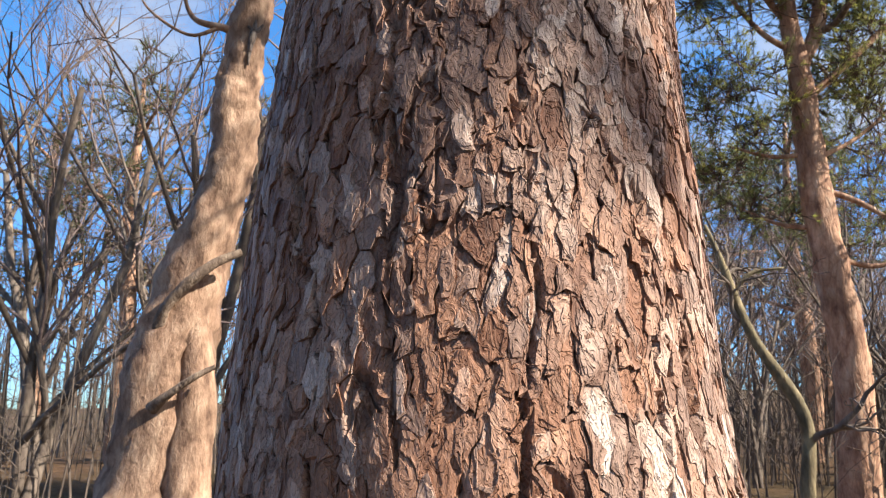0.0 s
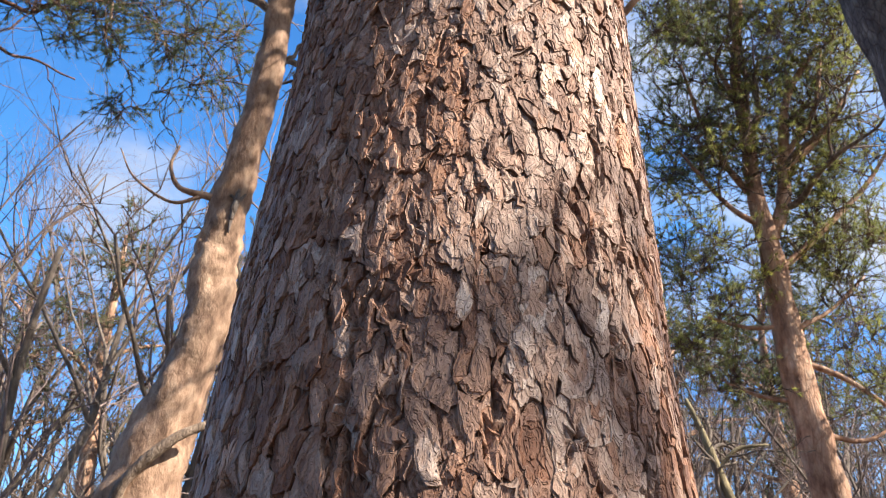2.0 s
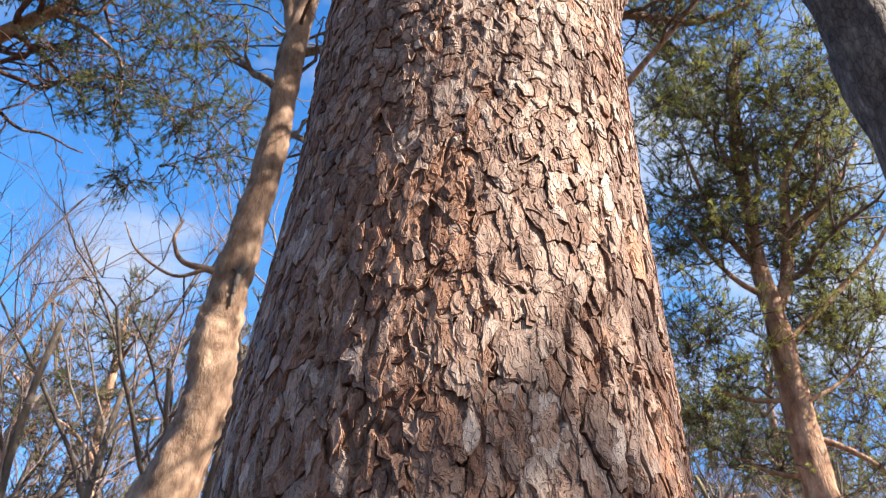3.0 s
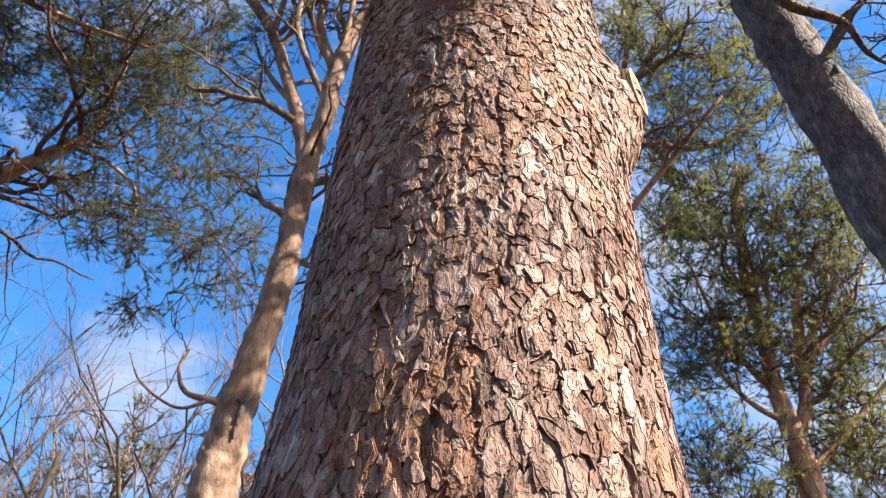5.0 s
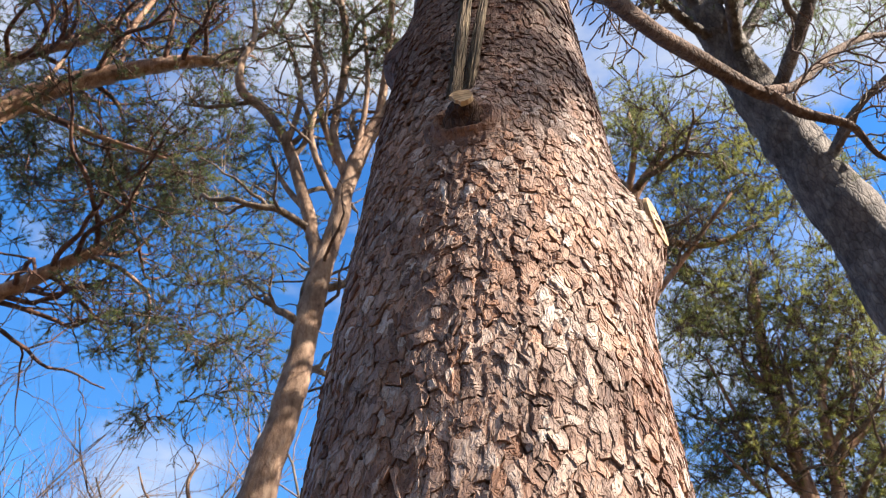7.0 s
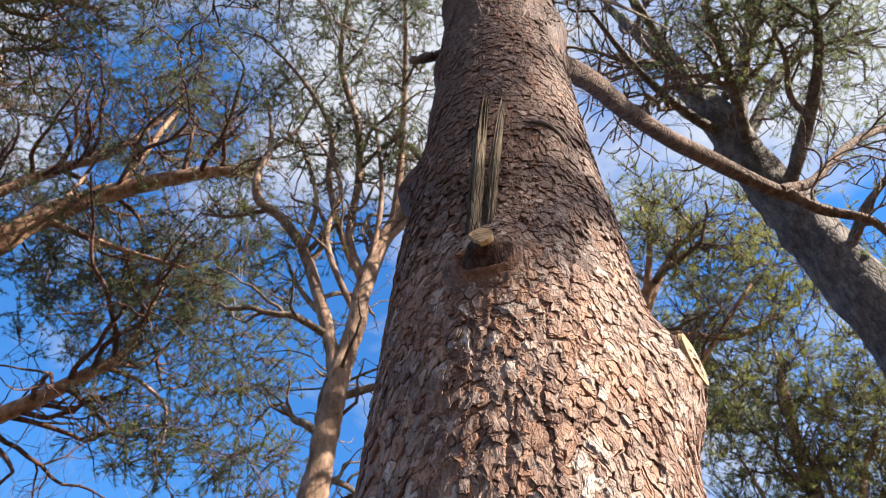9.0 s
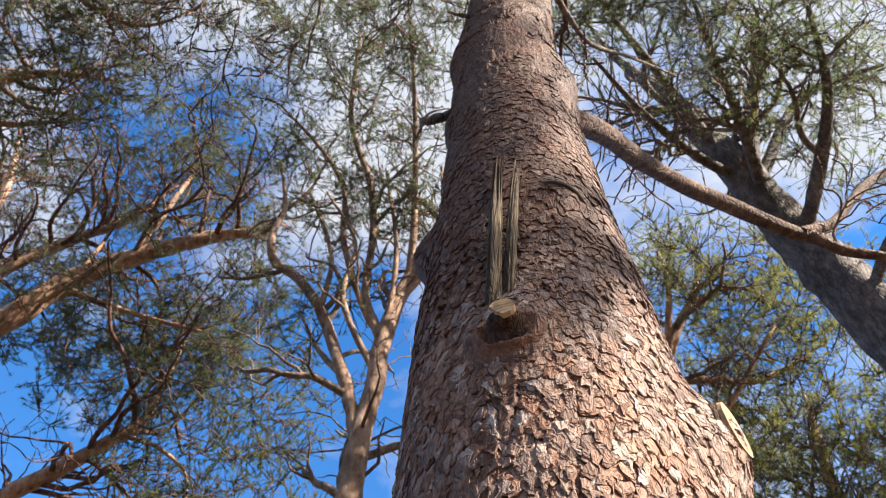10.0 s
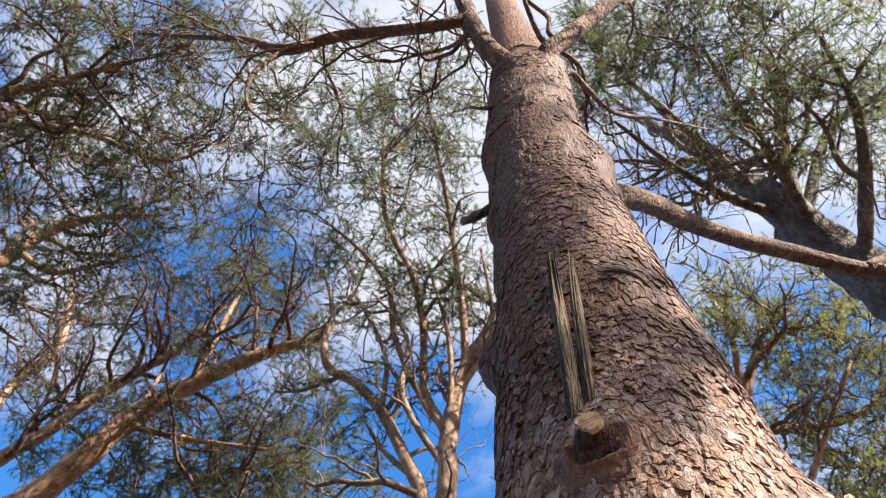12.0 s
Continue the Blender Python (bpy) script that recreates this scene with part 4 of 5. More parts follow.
# its second stem at the foot, a swelling, broken boughs across its bark and an old wound
for name, rows, bark, label in (
        ("stem", [(-2.33, 7.42, 2.7, 0.02), (-2.36, 7.40, 2.5, 0.10), (-2.30, 7.33, 1.79, 0.17), (-2.28, 7.28, 1.17, 0.2), (-2.28, 7.25, 0.5, 0.23), (-2.27, 7.24, -0.1, 0.27)], TAN_BARK, "second stem grown into the foot"),
        ("swelling", [(-2.20, 7.46, 4.95, 0.04), (-2.22, 7.45, 4.75, 0.085), (-2.215, 7.44, 4.6, 0.10), (-2.17, 7.45, 4.4, 0.09), (-2.12, 7.46, 4.2, 0.03)], TAN_BARK, ""),
        ("broken_limb", [(-1.90, 7.20, 2.80, 0.035), (-2.10, 7.10, 2.68, 0.045), (-2.27, 7.06, 2.54, 0.05), (-2.42, 7.08, 2.40, 0.05), (-2.55, 7.12, 2.25, 0.05), (-2.62, 7.2, 2.08, 0.07)], LIMB_BARK, "dark broken limb leaning on the trunk"),
        ("broken_limb", [(-2.02, 7.0, 1.72, 0.022), (-2.2, 6.96, 1.62, 0.03), (-2.42, 6.98, 1.47, 0.035), (-2.58, 7.06, 1.36, 0.06)], LIMB_BARK, "dead olive-brown limb"),
        ("wound", [(-1.91, 7.33, 5.25, 0.012), (-1.93, 7.315, 5.08, 0.035), (-1.95, 7.31, 4.95, 0.028), (-1.965, 7.32, 4.75, 0.008)], DARK_BARK, "dark torn branch wound"),
        ("wound", [(-1.84, 7.34, 5.2, 0.01), (-1.90, 7.32, 5.12, 0.022), (-1.99, 7.33, 5.18, 0.015)], DARK_BARK, "")):
    limb_part(name, rows, bark, tan_pine, 14, 0.06, len(rows), 5, label)
for o in tan_pine.children:
    o.matrix_parent_inverse = Matrix.Translation(-Vector((-2.75, 7.5, 0)))

pine("slender pine with an orange trunk and broad open crown", (5.5, 10.8, 0),
     [(5.5, 10.8, -0.1, 0.32), (5.54, 10.8, 0.24, 0.27), (5.59, 10.8, 2.02, 0.24), (5.45, 10.8, 3.36, 0.23), (5.33, 10.8, 4.94, 0.19), (5.29, 10.8, 6.26, 0.165), (5.2, 10.8, 7.25, 0.125), (5.23, 10.8, 8.29, 0.11), (5.2, 10.8, 9.4, 0.09), (5.4, 10.7, 10.6, 0.06), (5.5, 10.6, 11.6, 0.03)],
     [[(5.29, 10.8, 6.3, 0.11), (5.64, 10.8, 7.06, 0.105), (5.80, 10.8, 8.09, 0.085), (6.0, 10.7, 9.0, 0.06), (6.6, 10.6, 9.9, 0.03)],
      [(5.25, 10.8, 7.0, 0.06), (4.9, 10.8, 7.5, 0.05), (4.5, 10.7, 8.3, 0.035), (4.1, 10.3, 9.2, 0.02)],
      [(5.35, 10.8, 4.5, 0.05), (6.0, 10.7, 4.2, 0.04), (6.8, 10.7, 3.6, 0.02)],
      [(5.3, 10.8, 5.0, 0.04), (4.8, 10.9, 5.0, 0.03), (4.2, 11.0, 5.2, 0.015)],
      [(5.4, 10.8, 3.9, 0.04), (4.9, 11.0, 4.0, 0.03), (4.3, 11.1, 4.3, 0.012)],
      [(5.3, 10.8, 5.8, 0.06), (6.1, 10.7, 6.5, 0.05), (7.0, 10.6, 7.4, 0.035), (7.8, 10.5, 8.6, 0.015)],
      [(5.26, 10.8, 6.6, 0.05), (4.7, 10.7, 6.9, 0.04), (4.0, 10.6, 7.8, 0.02)],
      [(5.75, 10.8, 7.8, 0.05), (6.3, 10.6, 8.6, 0.04), (6.6, 10.5, 9.8, 0.02)],
      [(5.22, 10.8, 8.6, 0.05), (4.9, 10.7, 9.4, 0.04), (4.4, 10.6, 10.4, 0.02)],
      [(5.4, 10.8, 3.5, 0.045), (6.3, 11.0, 3.4, 0.03), (7.2, 11.2, 3.9, 0.012)],
      [(5.35, 10.8, 4.9, 0.04), (6.1, 10.9, 5.3, 0.03), (6.8, 11.0, 5.9, 0.012)],
      [(5.7, 10.8, 7.6, 0.06), (6.4, 10.7, 8.2, 0.045), (7.2, 10.6, 9.4, 0.02)]],
     [(4.9, 10.5, 11.4, 0.9), (5.8, 10.5, 10.8, 1.1), (7.0, 10.5, 10.4, 1.1), (6.1, 10.8, 9.2, 0.9), (4.5, 10.8, 8.9, 0.7), (6.9, 10.8, 8.5, 0.8), (3.9, 10.0, 9.5, 0.5), (7.7, 10.0, 11.7, 0.8), (4.5, 11.0, 12.7, 0.7), (4.7, 10.8, 7.6, 0.5), (6.4, 11.0, 7.2, 0.6), (4.4, 11.0, 5.7, 0.6), (4.7, 11.2, 4.2, 0.35), (6.2, 11.0, 5.7, 0.8), (4.0, 11.0, 4.8, 0.3), (7.0, 11.0, 4.4, 0.7), (6.6, 11.0, 6.4, 0.6), (4.6, 11.0, 10.7, 0.6), (5.6, 11.0, 9.7, 0.6), (6.9, 11.0, 10.1, 0.6), (4.4, 11.0, 8.3, 0.6), (5.7, 11.0, 8.0, 0.6), (4.1, 11.0, 7.6, 0.6), (6.5, 11.0, 8.0, 0.6), (6.2, 11.0, 6.6, 0.6), (4.0, 11.0, 6.2, 0.6)],
     200, 7.6, RED_BARK, NEEDLE_WARM, (0.085, 0.0068), 12, 9, bare=80, each=0.9, reach=1.5, twig=LIMB_BARK)

pine("leaning pine with thick dark grey bark", (4.95, 5.9, 0),
     [(4.95, 5.9, -0.1, 0.48), (4.9, 5.95, 2.0, 0.40), (4.74, 6.0, 5.0, 0.36), (4.54, 6.0, 6.79, 0.35), (4.32, 6.0, 8.31, 0.34), (4.14, 6.0, 9.5, 0.32), (3.97, 6.0, 10.7, 0.295), (3.80, 6.0, 12.3, 0.25), (3.62, 6.0, 13.8, 0.18), (3.3, 6.0, 15.2, 0.12), (2.9, 5.9, 16.4, 0.06)],
     [[(3.90, 5.95, 11.3, 0.15), (4.19, 5.6, 12.35, 0.12), (4.43, 5.3, 13.05, 0.11), (4.65, 5.0, 13.63, 0.09), (4.8, 4.7, 14.4, 0.05)],
      [(4.05, 5.95, 11.4, 0.09), (5.1, 5.6, 12.99, 0.075), (5.85, 5.4, 13.26, 0.055), (6.43, 5.2, 13.2, 0.03)],
      [(3.75, 6.0, 12.2, 0.11), (3.3, 5.4, 12.9, 0.09), (2.7, 4.6, 13.2, 0.06), (2.1, 3.8, 13.0, 0.03)],
      [(4.0, 5.9, 9.8, 0.1), (4.3, 5.2, 10.3, 0.09), (4.5, 4.4, 10.9, 0.06), (4.4, 3.6, 11.6, 0.03)],
      [(3.8, 6.0, 11.6, 0.09), (3.2, 5.6, 11.6, 0.07), (2.5, 5.0, 11.8, 0.05), (1.8, 4.2, 12.1, 0.025)],
      [(3.9, 5.9, 10.8, 0.08), (3.7, 5.1, 11.4, 0.07), (3.4, 4.3, 11.9, 0.05), (3.1, 3.5, 12.2, 0.025)],
      [(4.2, 5.85, 8.4, 0.07), (4.5, 5.4, 8.9, 0.05), (5.0, 5.0, 9.3, 0.03)]],
     [(2.0, 3.3, 12.0, 0.7), (2.8, 3.3, 11.7, 0.8), (3.7, 3.5, 11.6, 0.8), (4.4, 3.6, 11.2, 0.8), (1.9, 3.2, 12.8, 0.6), (3.2, 3.0, 11.9, 0.7), (3.3, 4.4, 11.8, 0.5), (4.2, 4.6, 11.3, 0.6), (4.6, 5.2, 10.9, 0.6), (4.9, 4.4, 11.4, 0.6), (1.5, 3.8, 12.0, 0.5), (2.4, 2.6, 12.6, 0.8), (3.8, 2.6, 12.4, 0.9)],
     300, 6.6, DARK_BARK, NEEDLE_GLARE, (0.075, 0.0050), 12, 9, bare=100, each=1.3, reach=1.5, twig=LIMB_BARK)

pine("pine with red leaning limbs spreading into its crown", (-13.6, 8.6, 0),
     [(-13.6, 8.6, -0.1, 0.48), (-13.2, 8.7, 4.0, 0.42), (-12.3, 8.85, 9.0, 0.36), (-10.75, 9.0, 12.16, 0.285), (-9.78, 9.0, 12.94, 0.27), (-9.09, 9.0, 13.81, 0.25), (-8.35, 9.0, 14.82, 0.23), (-7.26, 9.0, 15.46, 0.19), (-6.19, 9.0, 15.86, 0.165), (-5.32, 9.0, 16.04, 0.13), (-4.3, 9.0, 16.0, 0.08)],
     [[(-11.9, 8.9, 10.2, 0.2), (-12.5, 9.3, 13.0, 0.19), (-12.38, 9.5, 14.65, 0.18), (-11.83, 9.5, 15.13, 0.17), (-11.03, 9.5, 15.71, 0.155), (-10.37, 9.5, 16.46, 0.15), (-9.37, 9.5, 17.26, 0.125), (-8.36, 9.5, 17.9, 0.095), (-7.56, 9.5, 19.49, 0.06)],
      [(-12.4, 8.9, 8.6, 0.2), (-10.8, 10.0, 10.0, 0.19), (-9.2, 11.0, 10.96, 0.18), (-8.68, 11.0, 11.19, 0.17), (-8.01, 11.0, 11.64, 0.15), (-7.34, 11.0, 12.17, 0.125), (-6.83, 11.0, 12.67, 0.105), (-6.69, 11.0, 13.72, 0.07), (-6.61, 11.0, 15.18, 0.045)],
      [(-7.1, 11.0, 12.3, 0.05), (-6.3, 11.0, 11.9, 0.04), (-5.6, 11.0, 11.2, 0.03), (-5.4, 11.0, 10.2, 0.015)],
      [(-12.2, 9.4, 13.6, 0.12), (-13.2, 9.8, 16.8, 0.12), (-13.7, 10.0, 19.0, 0.12), (-12.9, 10.0, 20.3, 0.11), (-13.6, 10.0, 22.8, 0.09), (-14.4, 10.0, 25.0, 0.06)],
      [(-8.5, 9.0, 14.6, 0.09), (-7.6, 9.3, 14.3, 0.07), (-6.5, 9.5, 13.9, 0.05), (-5.4, 9.5, 13.4, 0.03)],
      [(-7.3, 9.0, 15.4, 0.08), (-6.9, 8.8, 17.2, 0.07), (-6.7, 8.7, 19.0, 0.05), (-7.2, 8.5, 20.8, 0.03)],
      [(-9.4, 9.0, 13.5, 0.08), (-9.2, 9.4, 14.4, 0.06), (-8.8, 9.6, 16.4, 0.05), (-8.6, 9.5, 18.6, 0.03)]],
     [(-12.5, 10.0, 19.3, 1.2), (-9.2, 9.5, 19.6, 1.5), (-6.5, 9.0, 18.8, 1.3), (-5.1, 9.0, 16.9, 0.9), (-7.0, 9.5, 14.2, 1.3), (-5.3, 9.5, 13.3, 1.0), (-9.0, 10.0, 14.6, 1.0), (-11.0, 10.0, 16.3, 0.9), (-4.3, 9.0, 14.3, 0.6), (-7.5, 8.5, 21.1, 1.2),
      (-8.7, 11.0, 15.7, 1.5), (-6.6, 11.0, 14.3, 1.2), (-5.4, 11.0, 14.8, 1.0), (-5.8, 11.0, 10.3, 0.7), (-4.5, 11.0, 10.1, 0.75), (-3.6, 10.6, 9.6, 0.6), (-5.5, 11.0, 12.0, 0.9), (-4.7, 11.0, 12.6, 0.8), (-6.4, 11.0, 11.2, 0.6), (-3.9, 10.8, 11.2, 0.6), (-5.1, 11.0, 8.7, 0.3), (-7.9, 11.0, 13.6, 0.8)],
     400, 4.3, RED_BARK, NEEDLE, (0.10, 0.0090), 12, 9, drop=0.15, bare=120, each=1.7, reach=2.2, twig=DARK_RED)

pine("tall pine with reddish limbs overhanging the clearing", (-12.0, 3.2, 0),
     [(-12.0, 3.2, -0.1, 0.45), (-11.6, 3.3, 6.0, 0.36), (-11.2, 3.4, 12.0, 0.28), (-10.6, 3.4, 16.5, 0.18), (-10.2, 3.4, 20.0, 0.08)],
     [[(-11.2, 3.5, 12.2, 0.19), (-10.4, 4.8, 14.3, 0.18), (-9.6, 5.2, 15.5, 0.17), (-9.0, 5.2, 16.4, 0.13), (-7.8, 5.2, 16.4, 0.07), (-6.6, 5.4, 16.2, 0.03)],
      [(-11.0, 3.3, 13.4, 0.13), (-8.5, 2.3, 15.2, 0.11), (-7.7, 2.2, 15.1, 0.10), (-6.4, 2.2, 14.9, 0.065), (-5.5, 2.2, 14.9, 0.045), (-4.2, 2.3, 15.2, 0.02)],
      [(-11.0, 3.4, 14.0, 0.1), (-9.1, 3.0, 16.4, 0.08), (-7.2, 3.3, 15.9, 0.06), (-5.5, 4.0, 15.0, 0.035), (-4.2, 3.8, 15.0, 0.015)],
      [(-9.4, 5.2, 15.8, 0.08), (-8.6, 5.6, 15.2, 0.06), (-7.4, 5.6, 15.0, 0.03)]],
     [(-6.6, 1.4, 15, 1.1), (-5.4, 1.7, 15, 1.1), (-4.5, 2.6, 15, 1.0), (-3.5, 2.2, 15, 0.8), (-7.1, 3.1, 15, 1.1), (-5.9, 3.5, 15, 1.0), (-5.2, 4.0, 15, 0.8), (-8.3, 4.5, 15, 1.05), (-7.2, 5.5, 15, 0.9), (-6.8, 4.1, 15.2, 0.9), (-9.0, 5.8, 15, 0.85), (-3.9, 3.4, 15, 0.6)],
     500, 4.7, RED_BARK, NEEDLE, (0.09, 0.0080), 12, 9, bare=120, each=1.9, reach=2.1, twig=DARK_RED)

pine("pine with spreading reddish branches and thin yellow-green crown", (2.4, 10.4, 0),
     [(2.4, 10.4, -0.1, 0.3), (2.35, 10.3, 5.0, 0.22), (2.45, 9.9, 8.6, 0.18), (2.7, 9.4, 10.6, 0.14), (3.1, 9.0, 11.6, 0.10), (3.6, 8.9, 12.4, 0.07), (4.1, 8.8, 13.4, 0.03)],
     [[(2.8, 9.3, 10.9, 0.08), (3.5, 9.7, 11.3, 0.07), (4.7, 10.0, 11.5, 0.055), (6.0, 9.9, 12.2, 0.03)],
      [(2.9, 9.2, 11.2, 0.07), (3.2, 8.6, 12.4, 0.05), (3.4, 8.9, 13.9, 0.025)],
      [(2.5, 9.8, 9.0, 0.07), (3.6, 9.2, 10.2, 0.05), (4.6, 8.6, 11.3, 0.03)],
      [(3.5, 8.9, 12.3, 0.05), (4.4, 8.9, 12.7, 0.04), (5.2, 9.0, 12.2, 0.02)]],
     [(3.4, 9.0, 14.1, 0.5), (4.7, 9.0, 13.0, 0.9), (5.4, 9.0, 11.9, 0.8), (4.1, 9.5, 12.5, 0.6), (2.9, 8.0, 12.3, 0.5), (3.8, 8.0, 11.9, 0.5), (4.5, 8.5, 11.5, 0.7)],
     600, 7.0, RED_BARK, NEEDLE_WARM, (0.085, 0.0068), 12, 8, bare=60, each=1.2, reach=1.4, twig=LIMB_BARK)

# a pine behind the viewer, whose boughs throw the broken shade on the big trunk
def sunward(far, side, height):
    """A place that far along the way to the sun from the big trunk, where it crosses this height, and aside of it."""
    flat = Vector((sun_dir.x, sun_dir.y, 0)).normalized()
    return (0.08 + flat.x * far - flat.y * side, 0.98 + flat.y * far + flat.x * side, height + far * math.tan(radians(SUN_EL)))


SHADE = [(5.2, -0.22, 1.48, 0.03), (5.2, -0.17, 1.42, 0.03), (5.1, -0.28, 1.62, 0.04), (5.2, -0.20, 2.60, 0.03),
         (5.0, -0.10, 2.74, 0.06), (5.2, -0.02, 2.72, 0.05), (5.3, -0.2, 2.84, 0.08), (5.1, -0.1, 2.9, 0.08), (5.2, 0.0, 2.98, 0.08), (5.2, -0.05, 3.1, 0.12), (5.4, -0.15, 3.2, 0.1), (5.6, -0.12, 3.4, 0.1), (5.3, 0.0, 3.5, 0.1), (5.4, -0.1, 3.7, 0.12), (5.2, 0.0, 3.9, 0.12), (5.4, -0.05, 4.1, 0.12), (5.4, 0.08, 4.4, 0.12), (5.8, 0.0, 5.4, 0.2)]
foot = sunward(7.6, 0.8, 0)
side_pine = [(foot[0], foot[1], z, r) for z, r in ((-0.1, 0.34), (3.0, 0.27), (6.0, 0.2), (9.0, 0.13), (11.5, 0.05))]
pine("pine standing in the sun beside the clearing", (foot[0], foot[1], 0), side_pine,
     [[(foot[0], foot[1], 5.3, 0.06), (*sunward(6.2, 0.2, 0.6), 0.035), (*sunward(5.0, -0.14, 1.7), 0.012)],
      [(foot[0], foot[1], 6.6, 0.06), (*sunward(6.3, 0.35, 1.9), 0.04), (*sunward(5.2, 0.1, 3.0), 0.012)],
      [(foot[0], foot[1], 8.0, 0.05), (*sunward(6.6, 0.4, 3.2), 0.035), (*sunward(5.5, 0.1, 4.4), 0.012)]],
     [(*sunward(far, side, z), r) for far, side, z, r in SHADE] + [(foot[0], foot[1], 10.5, 0.9), (foot[0] + 0.8, foot[1] - 0.5, 9.5, 0.8)],
     700, 6.0, RED_BARK, NEEDLE, (0.05, 0.0042), 5, 6, tw=0.15)


# pines at y < 0 are unseen, added behind the viewer to block sky light
for n, (x, y, tall) in enumerate([(-5.2, -3.6, 13), (-1.4, -6.2, 15), (2.6, -8.6, 14), (-8.6, -0.4, 15), (-4.4, -9.5, 16), (7.5, -11.0, 15), (-8.8, 21.5, 11), (-5.6, 25.0, 12), (6.6, 20.0, 8.5), (10.4, 22.5, 10), (4.0, 24.0, 9), (-13.5, 26.0, 12), (13.0, 27.0, 11)]):
    rng = np.random.default_rng(900 + n)
    rows = [(x, y, -0.1, 0.32), (x + 0.1, y, tall * 0.3, 0.25), (x - 0.1, y + 0.1, tall * 0.65, 0.17), (x, y, tall, 0.05)]
    arms, masses = [], []
    for k in range(7):
        a, z, far = k * 2.4 + n, tall * (0.42 + 0.08 * k), 2.6 - 0.22 * k
        tip = (x + far * math.cos(a), y + far * math.sin(a), z + 0.7)
        arms.append([(x, y, z, 0.08), (x + far * 0.5 * math.cos(a), y + far * 0.5 * math.sin(a), z + 0.5, 0.05), (*tip, 0.015)])
        masses += [(*tip, 1.1), (x + far * 0.5 * math.cos(a), y + far * 0.5 * math.sin(a), z + 0.9, 0.9)]
    # the added sky blockers get broader blades and denser crowns
    blade = (0.26, 0.035) if y < 0 else (0.2, 0.016)
    pine("tall pine with a reddish trunk, among the woods or added unseen as sky blocker", (x, y, 0), rows, arms, masses, 950 + n, 1.9 if y < 0 else 1.3, RED_BARK, NEEDLE, blade, 6, 6, 12)


# ---- bare trees behind ----
def bare_tree_meshes(seed, height, stems):
    rng = np.random.default_rng(seed)
    wood, fine = Pile(), Pile()

    def grow(p, d, length, r, level):
        n = (6, 5, 4, 3, 2)[level]
        line = [p]
        for k in range(n):
            d = unit(d + rng.normal(0, 0.11 + 0.03 * level, 3) + np.array((0, 0, 0.06)))
            line.append(line[-1] + d * length / n)
        line = np.array(line)
        rr = np.linspace(r, r * (0.5 if level < 4 else 0.35), n + 1)
        (wood if level < 2 else fine).tube(np.column_stack([line, rr]), (8, 6, 4, 3, 3)[level], cap=level < 2)
        if level == 4:
            return
        kids = (6, 5, 5, 2)[level]
        for k in range(kids):
            i = rng.integers(2, n + 1) if level else rng.integers(1, n + 1)
            side = unit(np.cross(d, rng.normal(0, 1, 3)))
            w = unit(d * 0.75 + side * (0.45 + 0.4 * rng.random()) + np.array((0, 0, 0.2)))
            grow(line[i], w, length * (0.42 + 0.25 * rng.random()), rr[i] * 0.62, level + 1)

    for s in range(stems):
        lean = rng.normal(0, 0.16, 3)
        lean[2] = 1
        grow(np.array((0.15 * s, 0.1 * s, -0.15)), unit(lean), height * (0.55 + 0.1 * rng.random()), 0.011 * height / stems ** 0.3, 0)
    return wood.mesh("trunk", BARE), fine.mesh("twigwork", BARE_TWIG)


def bare_tree(seed, height, stems):
    tree = thing("bare_tree", (0, 0, 0), "leafless broadleaf tree with fine grey-brown twigs", "tree", "bare trees behind the pines")
    a, b = bare_tree_meshes(seed, height, stems)
    part("trunk", a, tree)
    part("twigwork", b, tree, kind="stuff")
    return tree


kinds = [bare_tree(11, 11, 1), bare_tree(12, 10, 2), bare_tree(13, 12, 1), bare_tree(14, 7, 3)]
spots = [(-6.5, 12.4, 1, 1.0), (-4.6, 14.0, 0, 0.95), (-9.5, 19, 2, 1.1), (-6.4, 20.5, 1, 1.1), (-12.5, 24, 0, 1.2), (-5.0, 26, 0, 1.1), (-3.2, 30, 2, 1.2),
         (4.6, 16, 3, 1.1), (6.6, 17, 1, 0.85), (8.2, 15, 3, 1.15), (6.0, 21, 0, 0.9), (9.8, 20, 2, 0.85), (11.5, 24, 1, 1.0), (7.8, 26, 0, 1.0), (4.2, 25, 2, 0.9), (13.5, 28, 0, 1.0), (10.2, 17, 3, 1.0), (5.4, 13.8, 3, 0.8),
         (-11, 32, 0, 1.2), (-18, 34, 2, 1.2), (2, 34, 1, 1.0), (10, 34, 2, 1.1), (17, 36, 0, 1.1), (-6.2, 36, 1, 1.2)]
# a bent olive-barked young tree beyond the big trunk
bent = thing("young_tree", (4.0, 9.0, 0), "bent leafless young tree with olive-brown bark", "tree")
bent_line = limb_part("trunk", [(4.0, 9.0, -0.1, 0.1), (4.03, 9.0, 0.42, 0.085), (4.06, 9.0, 1.3, 0.075), (3.55, 9.0, 2.2, 0.06), (3.25, 9.0, 3.1, 0.04), (3.1, 9.0, 3.5, 0.02)], OLIVE, bent, 12, 0.07, 3)
ramify([bent_line, limb_part("limb", [(3.38, 9.0, 2.7, 0.03), (3.6, 8.95, 2.92, 0.024), (3.95, 8.9, 2.97, 0.012)], OLIVE, bent, 8, 0.05, 4)], np.random.default_rng(31), BARE, bent, 1.2, 1.0)
for o in bent.children:
    o.matrix_parent_inverse = Matrix.Translation((-4.0, -9.0, 0))

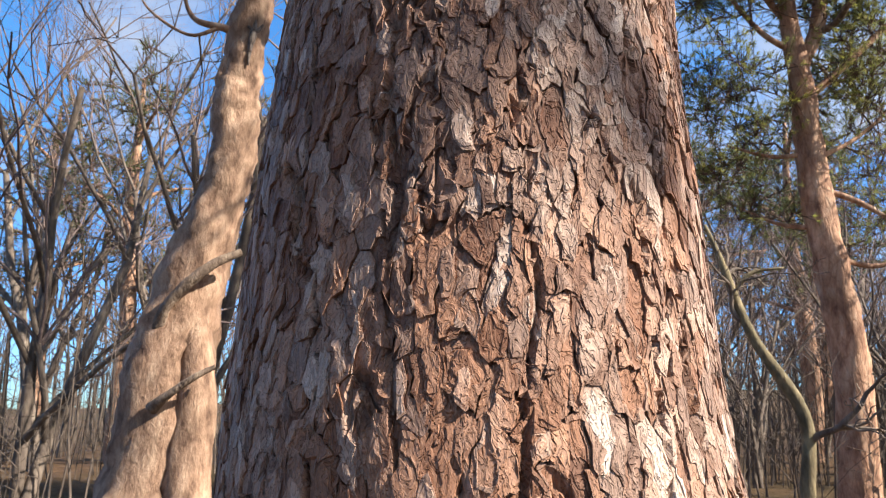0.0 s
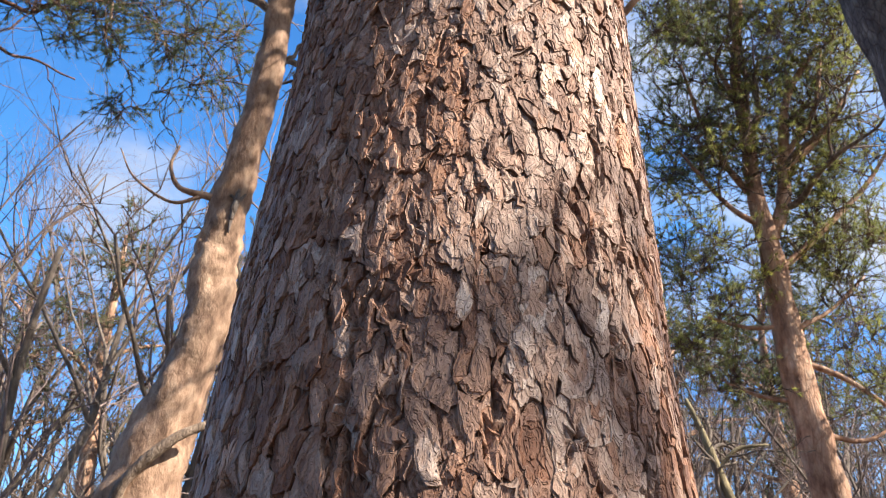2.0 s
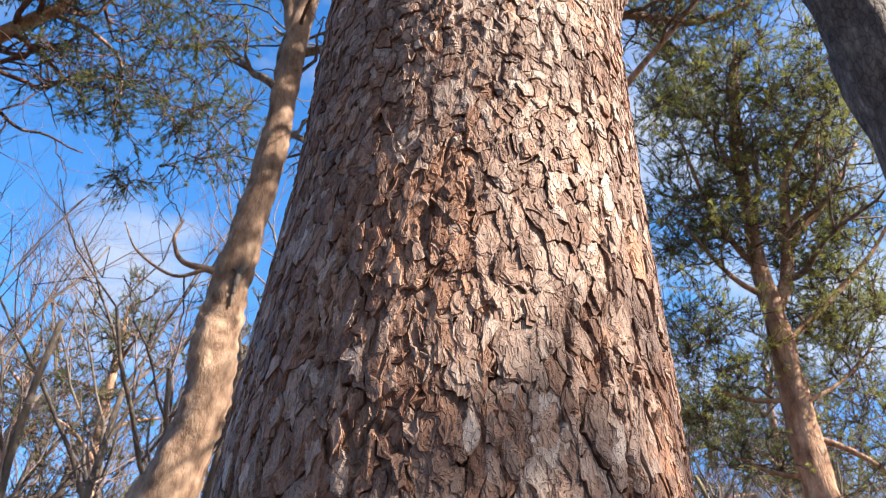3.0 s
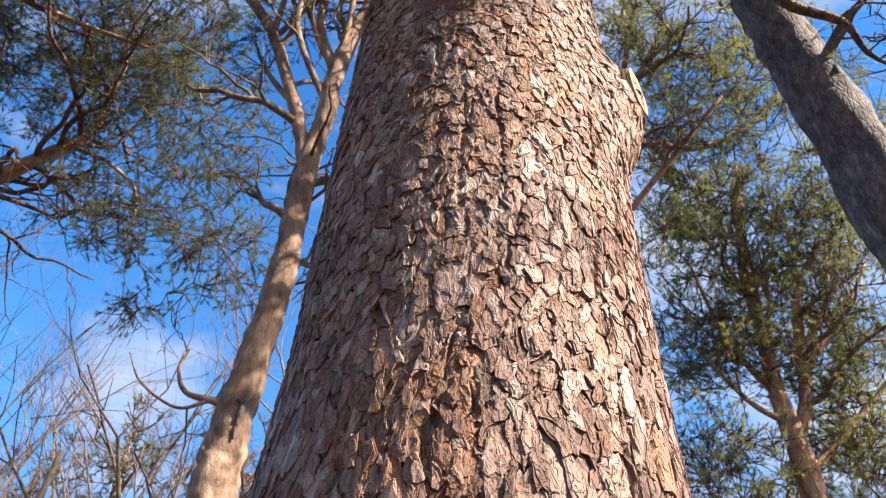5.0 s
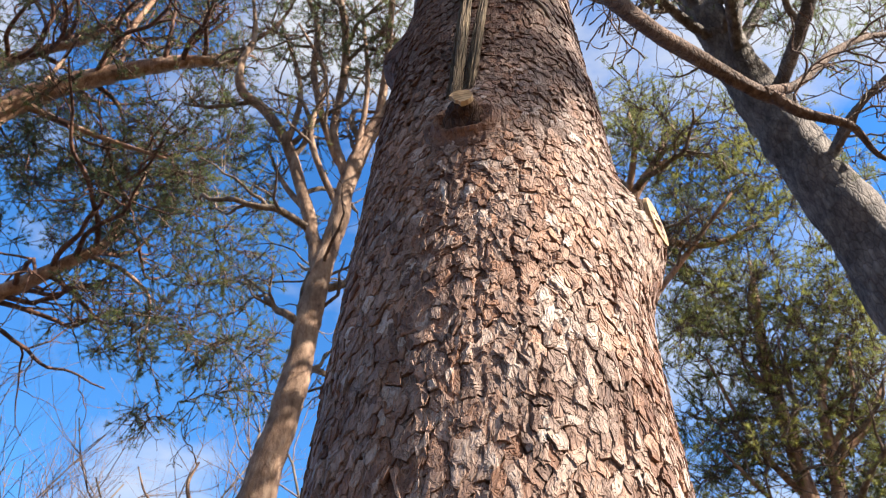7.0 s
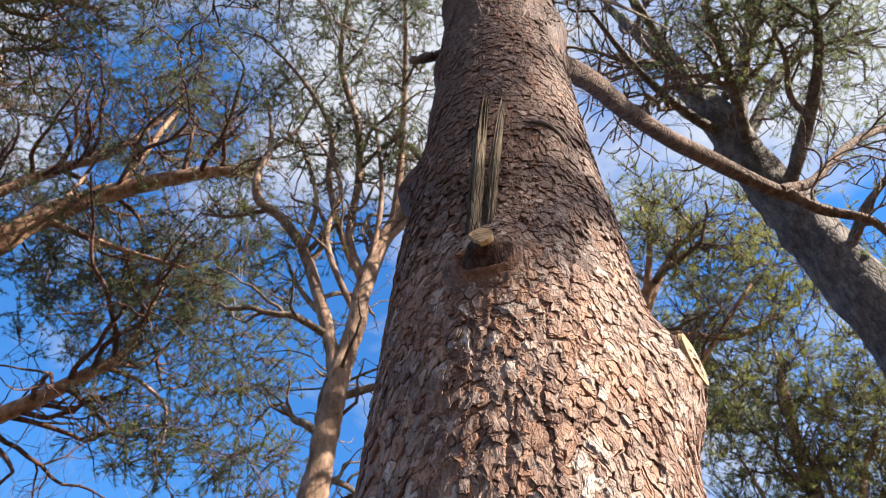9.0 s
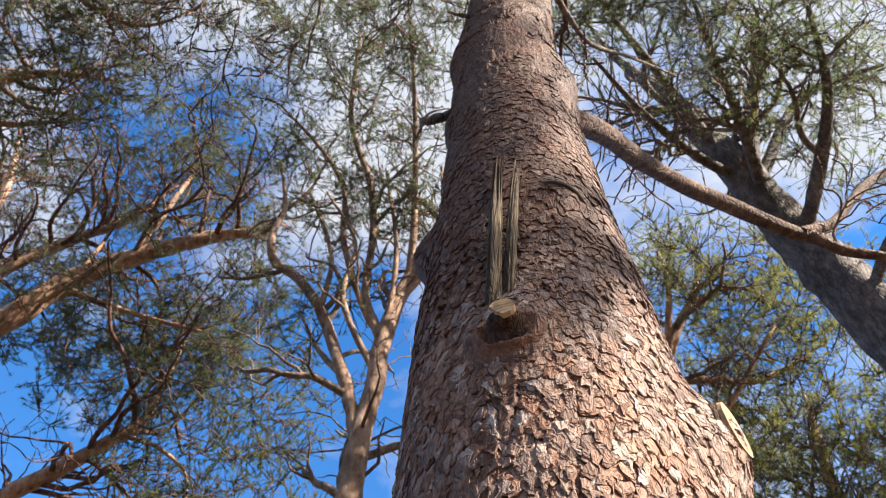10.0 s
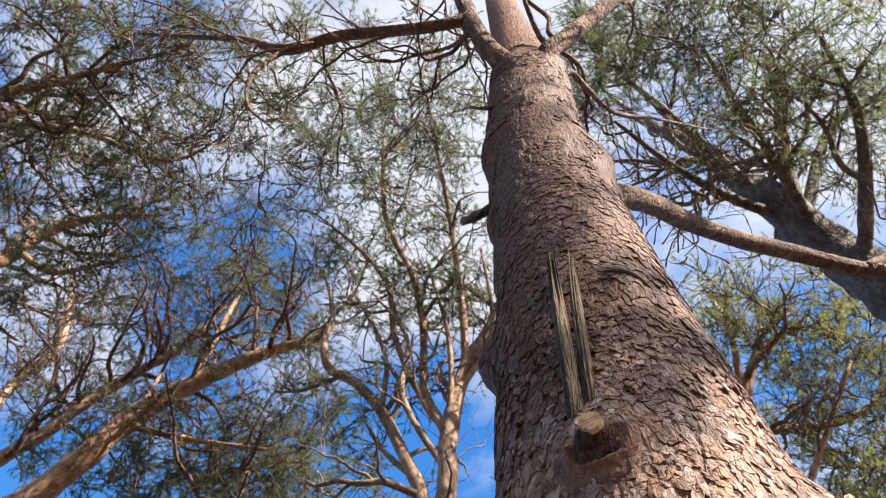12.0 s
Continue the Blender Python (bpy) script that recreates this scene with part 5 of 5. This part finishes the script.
used = set()
rng = np.random.default_rng(5)
for x, y, k, s in spots:
    m = Matrix.Translation((x, y, float(ground_height(x, y)))) @ pose(0, 0, 0, 0, 0, rng.random() * 360)
    tree = kinds[k] if k not in used else copy_thing(kinds[k], m)
    used.add(k)
    tree.matrix_basis = m @ Matrix.Scale(s * (1.2 if x < 0 else 1.08), 4)


# far woods: thin stems and twigs beyond the bare trees
rng = np.random.default_rng(77)
woods, brush = Pile(), Pile()


def thicket(pile, count, near, far, low, high, thin, thick, kids, reach):
    """Thin stems with side twigs, scattered in a fan ahead."""
    a, d = rng.uniform(-0.75, 0.8, count), rng.uniform(near, far, count)
    x, y = d * np.sin(a), d * np.cos(a)
    ok = (rng.random(count) < np.where(x < 0, 0.85, 1.0)) & (np.hypot(x + 2.7, y - 7.5) > 1.2) & (np.hypot(x - 5.5, y - 10.8) > 0.6)
    x, y = x[ok], y[ok]
    n = len(x)
    foot = np.stack([x, y, ground_height(x, y) - 0.15], 1)
    tall = rng.uniform(low, high, n) * np.where(x < 0, 1.15, 0.95)
    top = foot + np.stack([rng.normal(0, 0.08, n) * tall, rng.normal(0, 0.05, n) * tall, tall], 1)
    mid = (foot + top) / 2 + rng.normal(0, 0.03, (n, 3)) * tall[:, None]
    r = rng.uniform(thin, thick, n)
    pile.sticks(foot, mid, r, r * 0.7)
    pile.sticks(mid, top, r * 0.7, r * 0.15)
    for k in range(kids):
        f = rng.uniform(0.25, 1.0, (n, 1))
        p = np.where(f < 0.5, foot + (mid - foot) * 2 * f, mid + (top - mid) * (2 * f - 1))
        q = p + rng.normal(0, 0.6, (n, 3)) * reach + np.array((0, 0, 0.8 * reach))
        e = q + (q - p) * 0.6 + rng.normal(0, 0.25, (n, 3)) * reach
        pile.sticks(p, q, r * 0.35, r * 0.22)
        pile.sticks(q, e, r * 0.22, 0.004)


thicket(woods, 520, 24, 70, 4, 9.5, 0.04, 0.12, 11, 1.0)
thicket(brush, 850, 10.5, 26, 0.8, 4.0, 0.008, 0.028, 6, 0.42)
tagged(new("undergrowth", brush.mesh("undergrowth", THICKET)), "thicket of thin bare brown stems on leaf litter", "undergrowth", kind="stuff")
tagged(new("far_woods", woods.mesh("far_woods", THICKET)), "distant leafless brown woodland thicket", "woods", kind="stuff")


# the plates at eye height, one by one
centres = big_plates[0].mean(1)
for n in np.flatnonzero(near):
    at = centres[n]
    me = make_mesh("bark_plate", big_plates[0][n] - at, big_plates[1:3], BARK, False, [(key, big_plates[3 + k][n]) for k, key in enumerate(("rust", "tone", "gap_shade"))])
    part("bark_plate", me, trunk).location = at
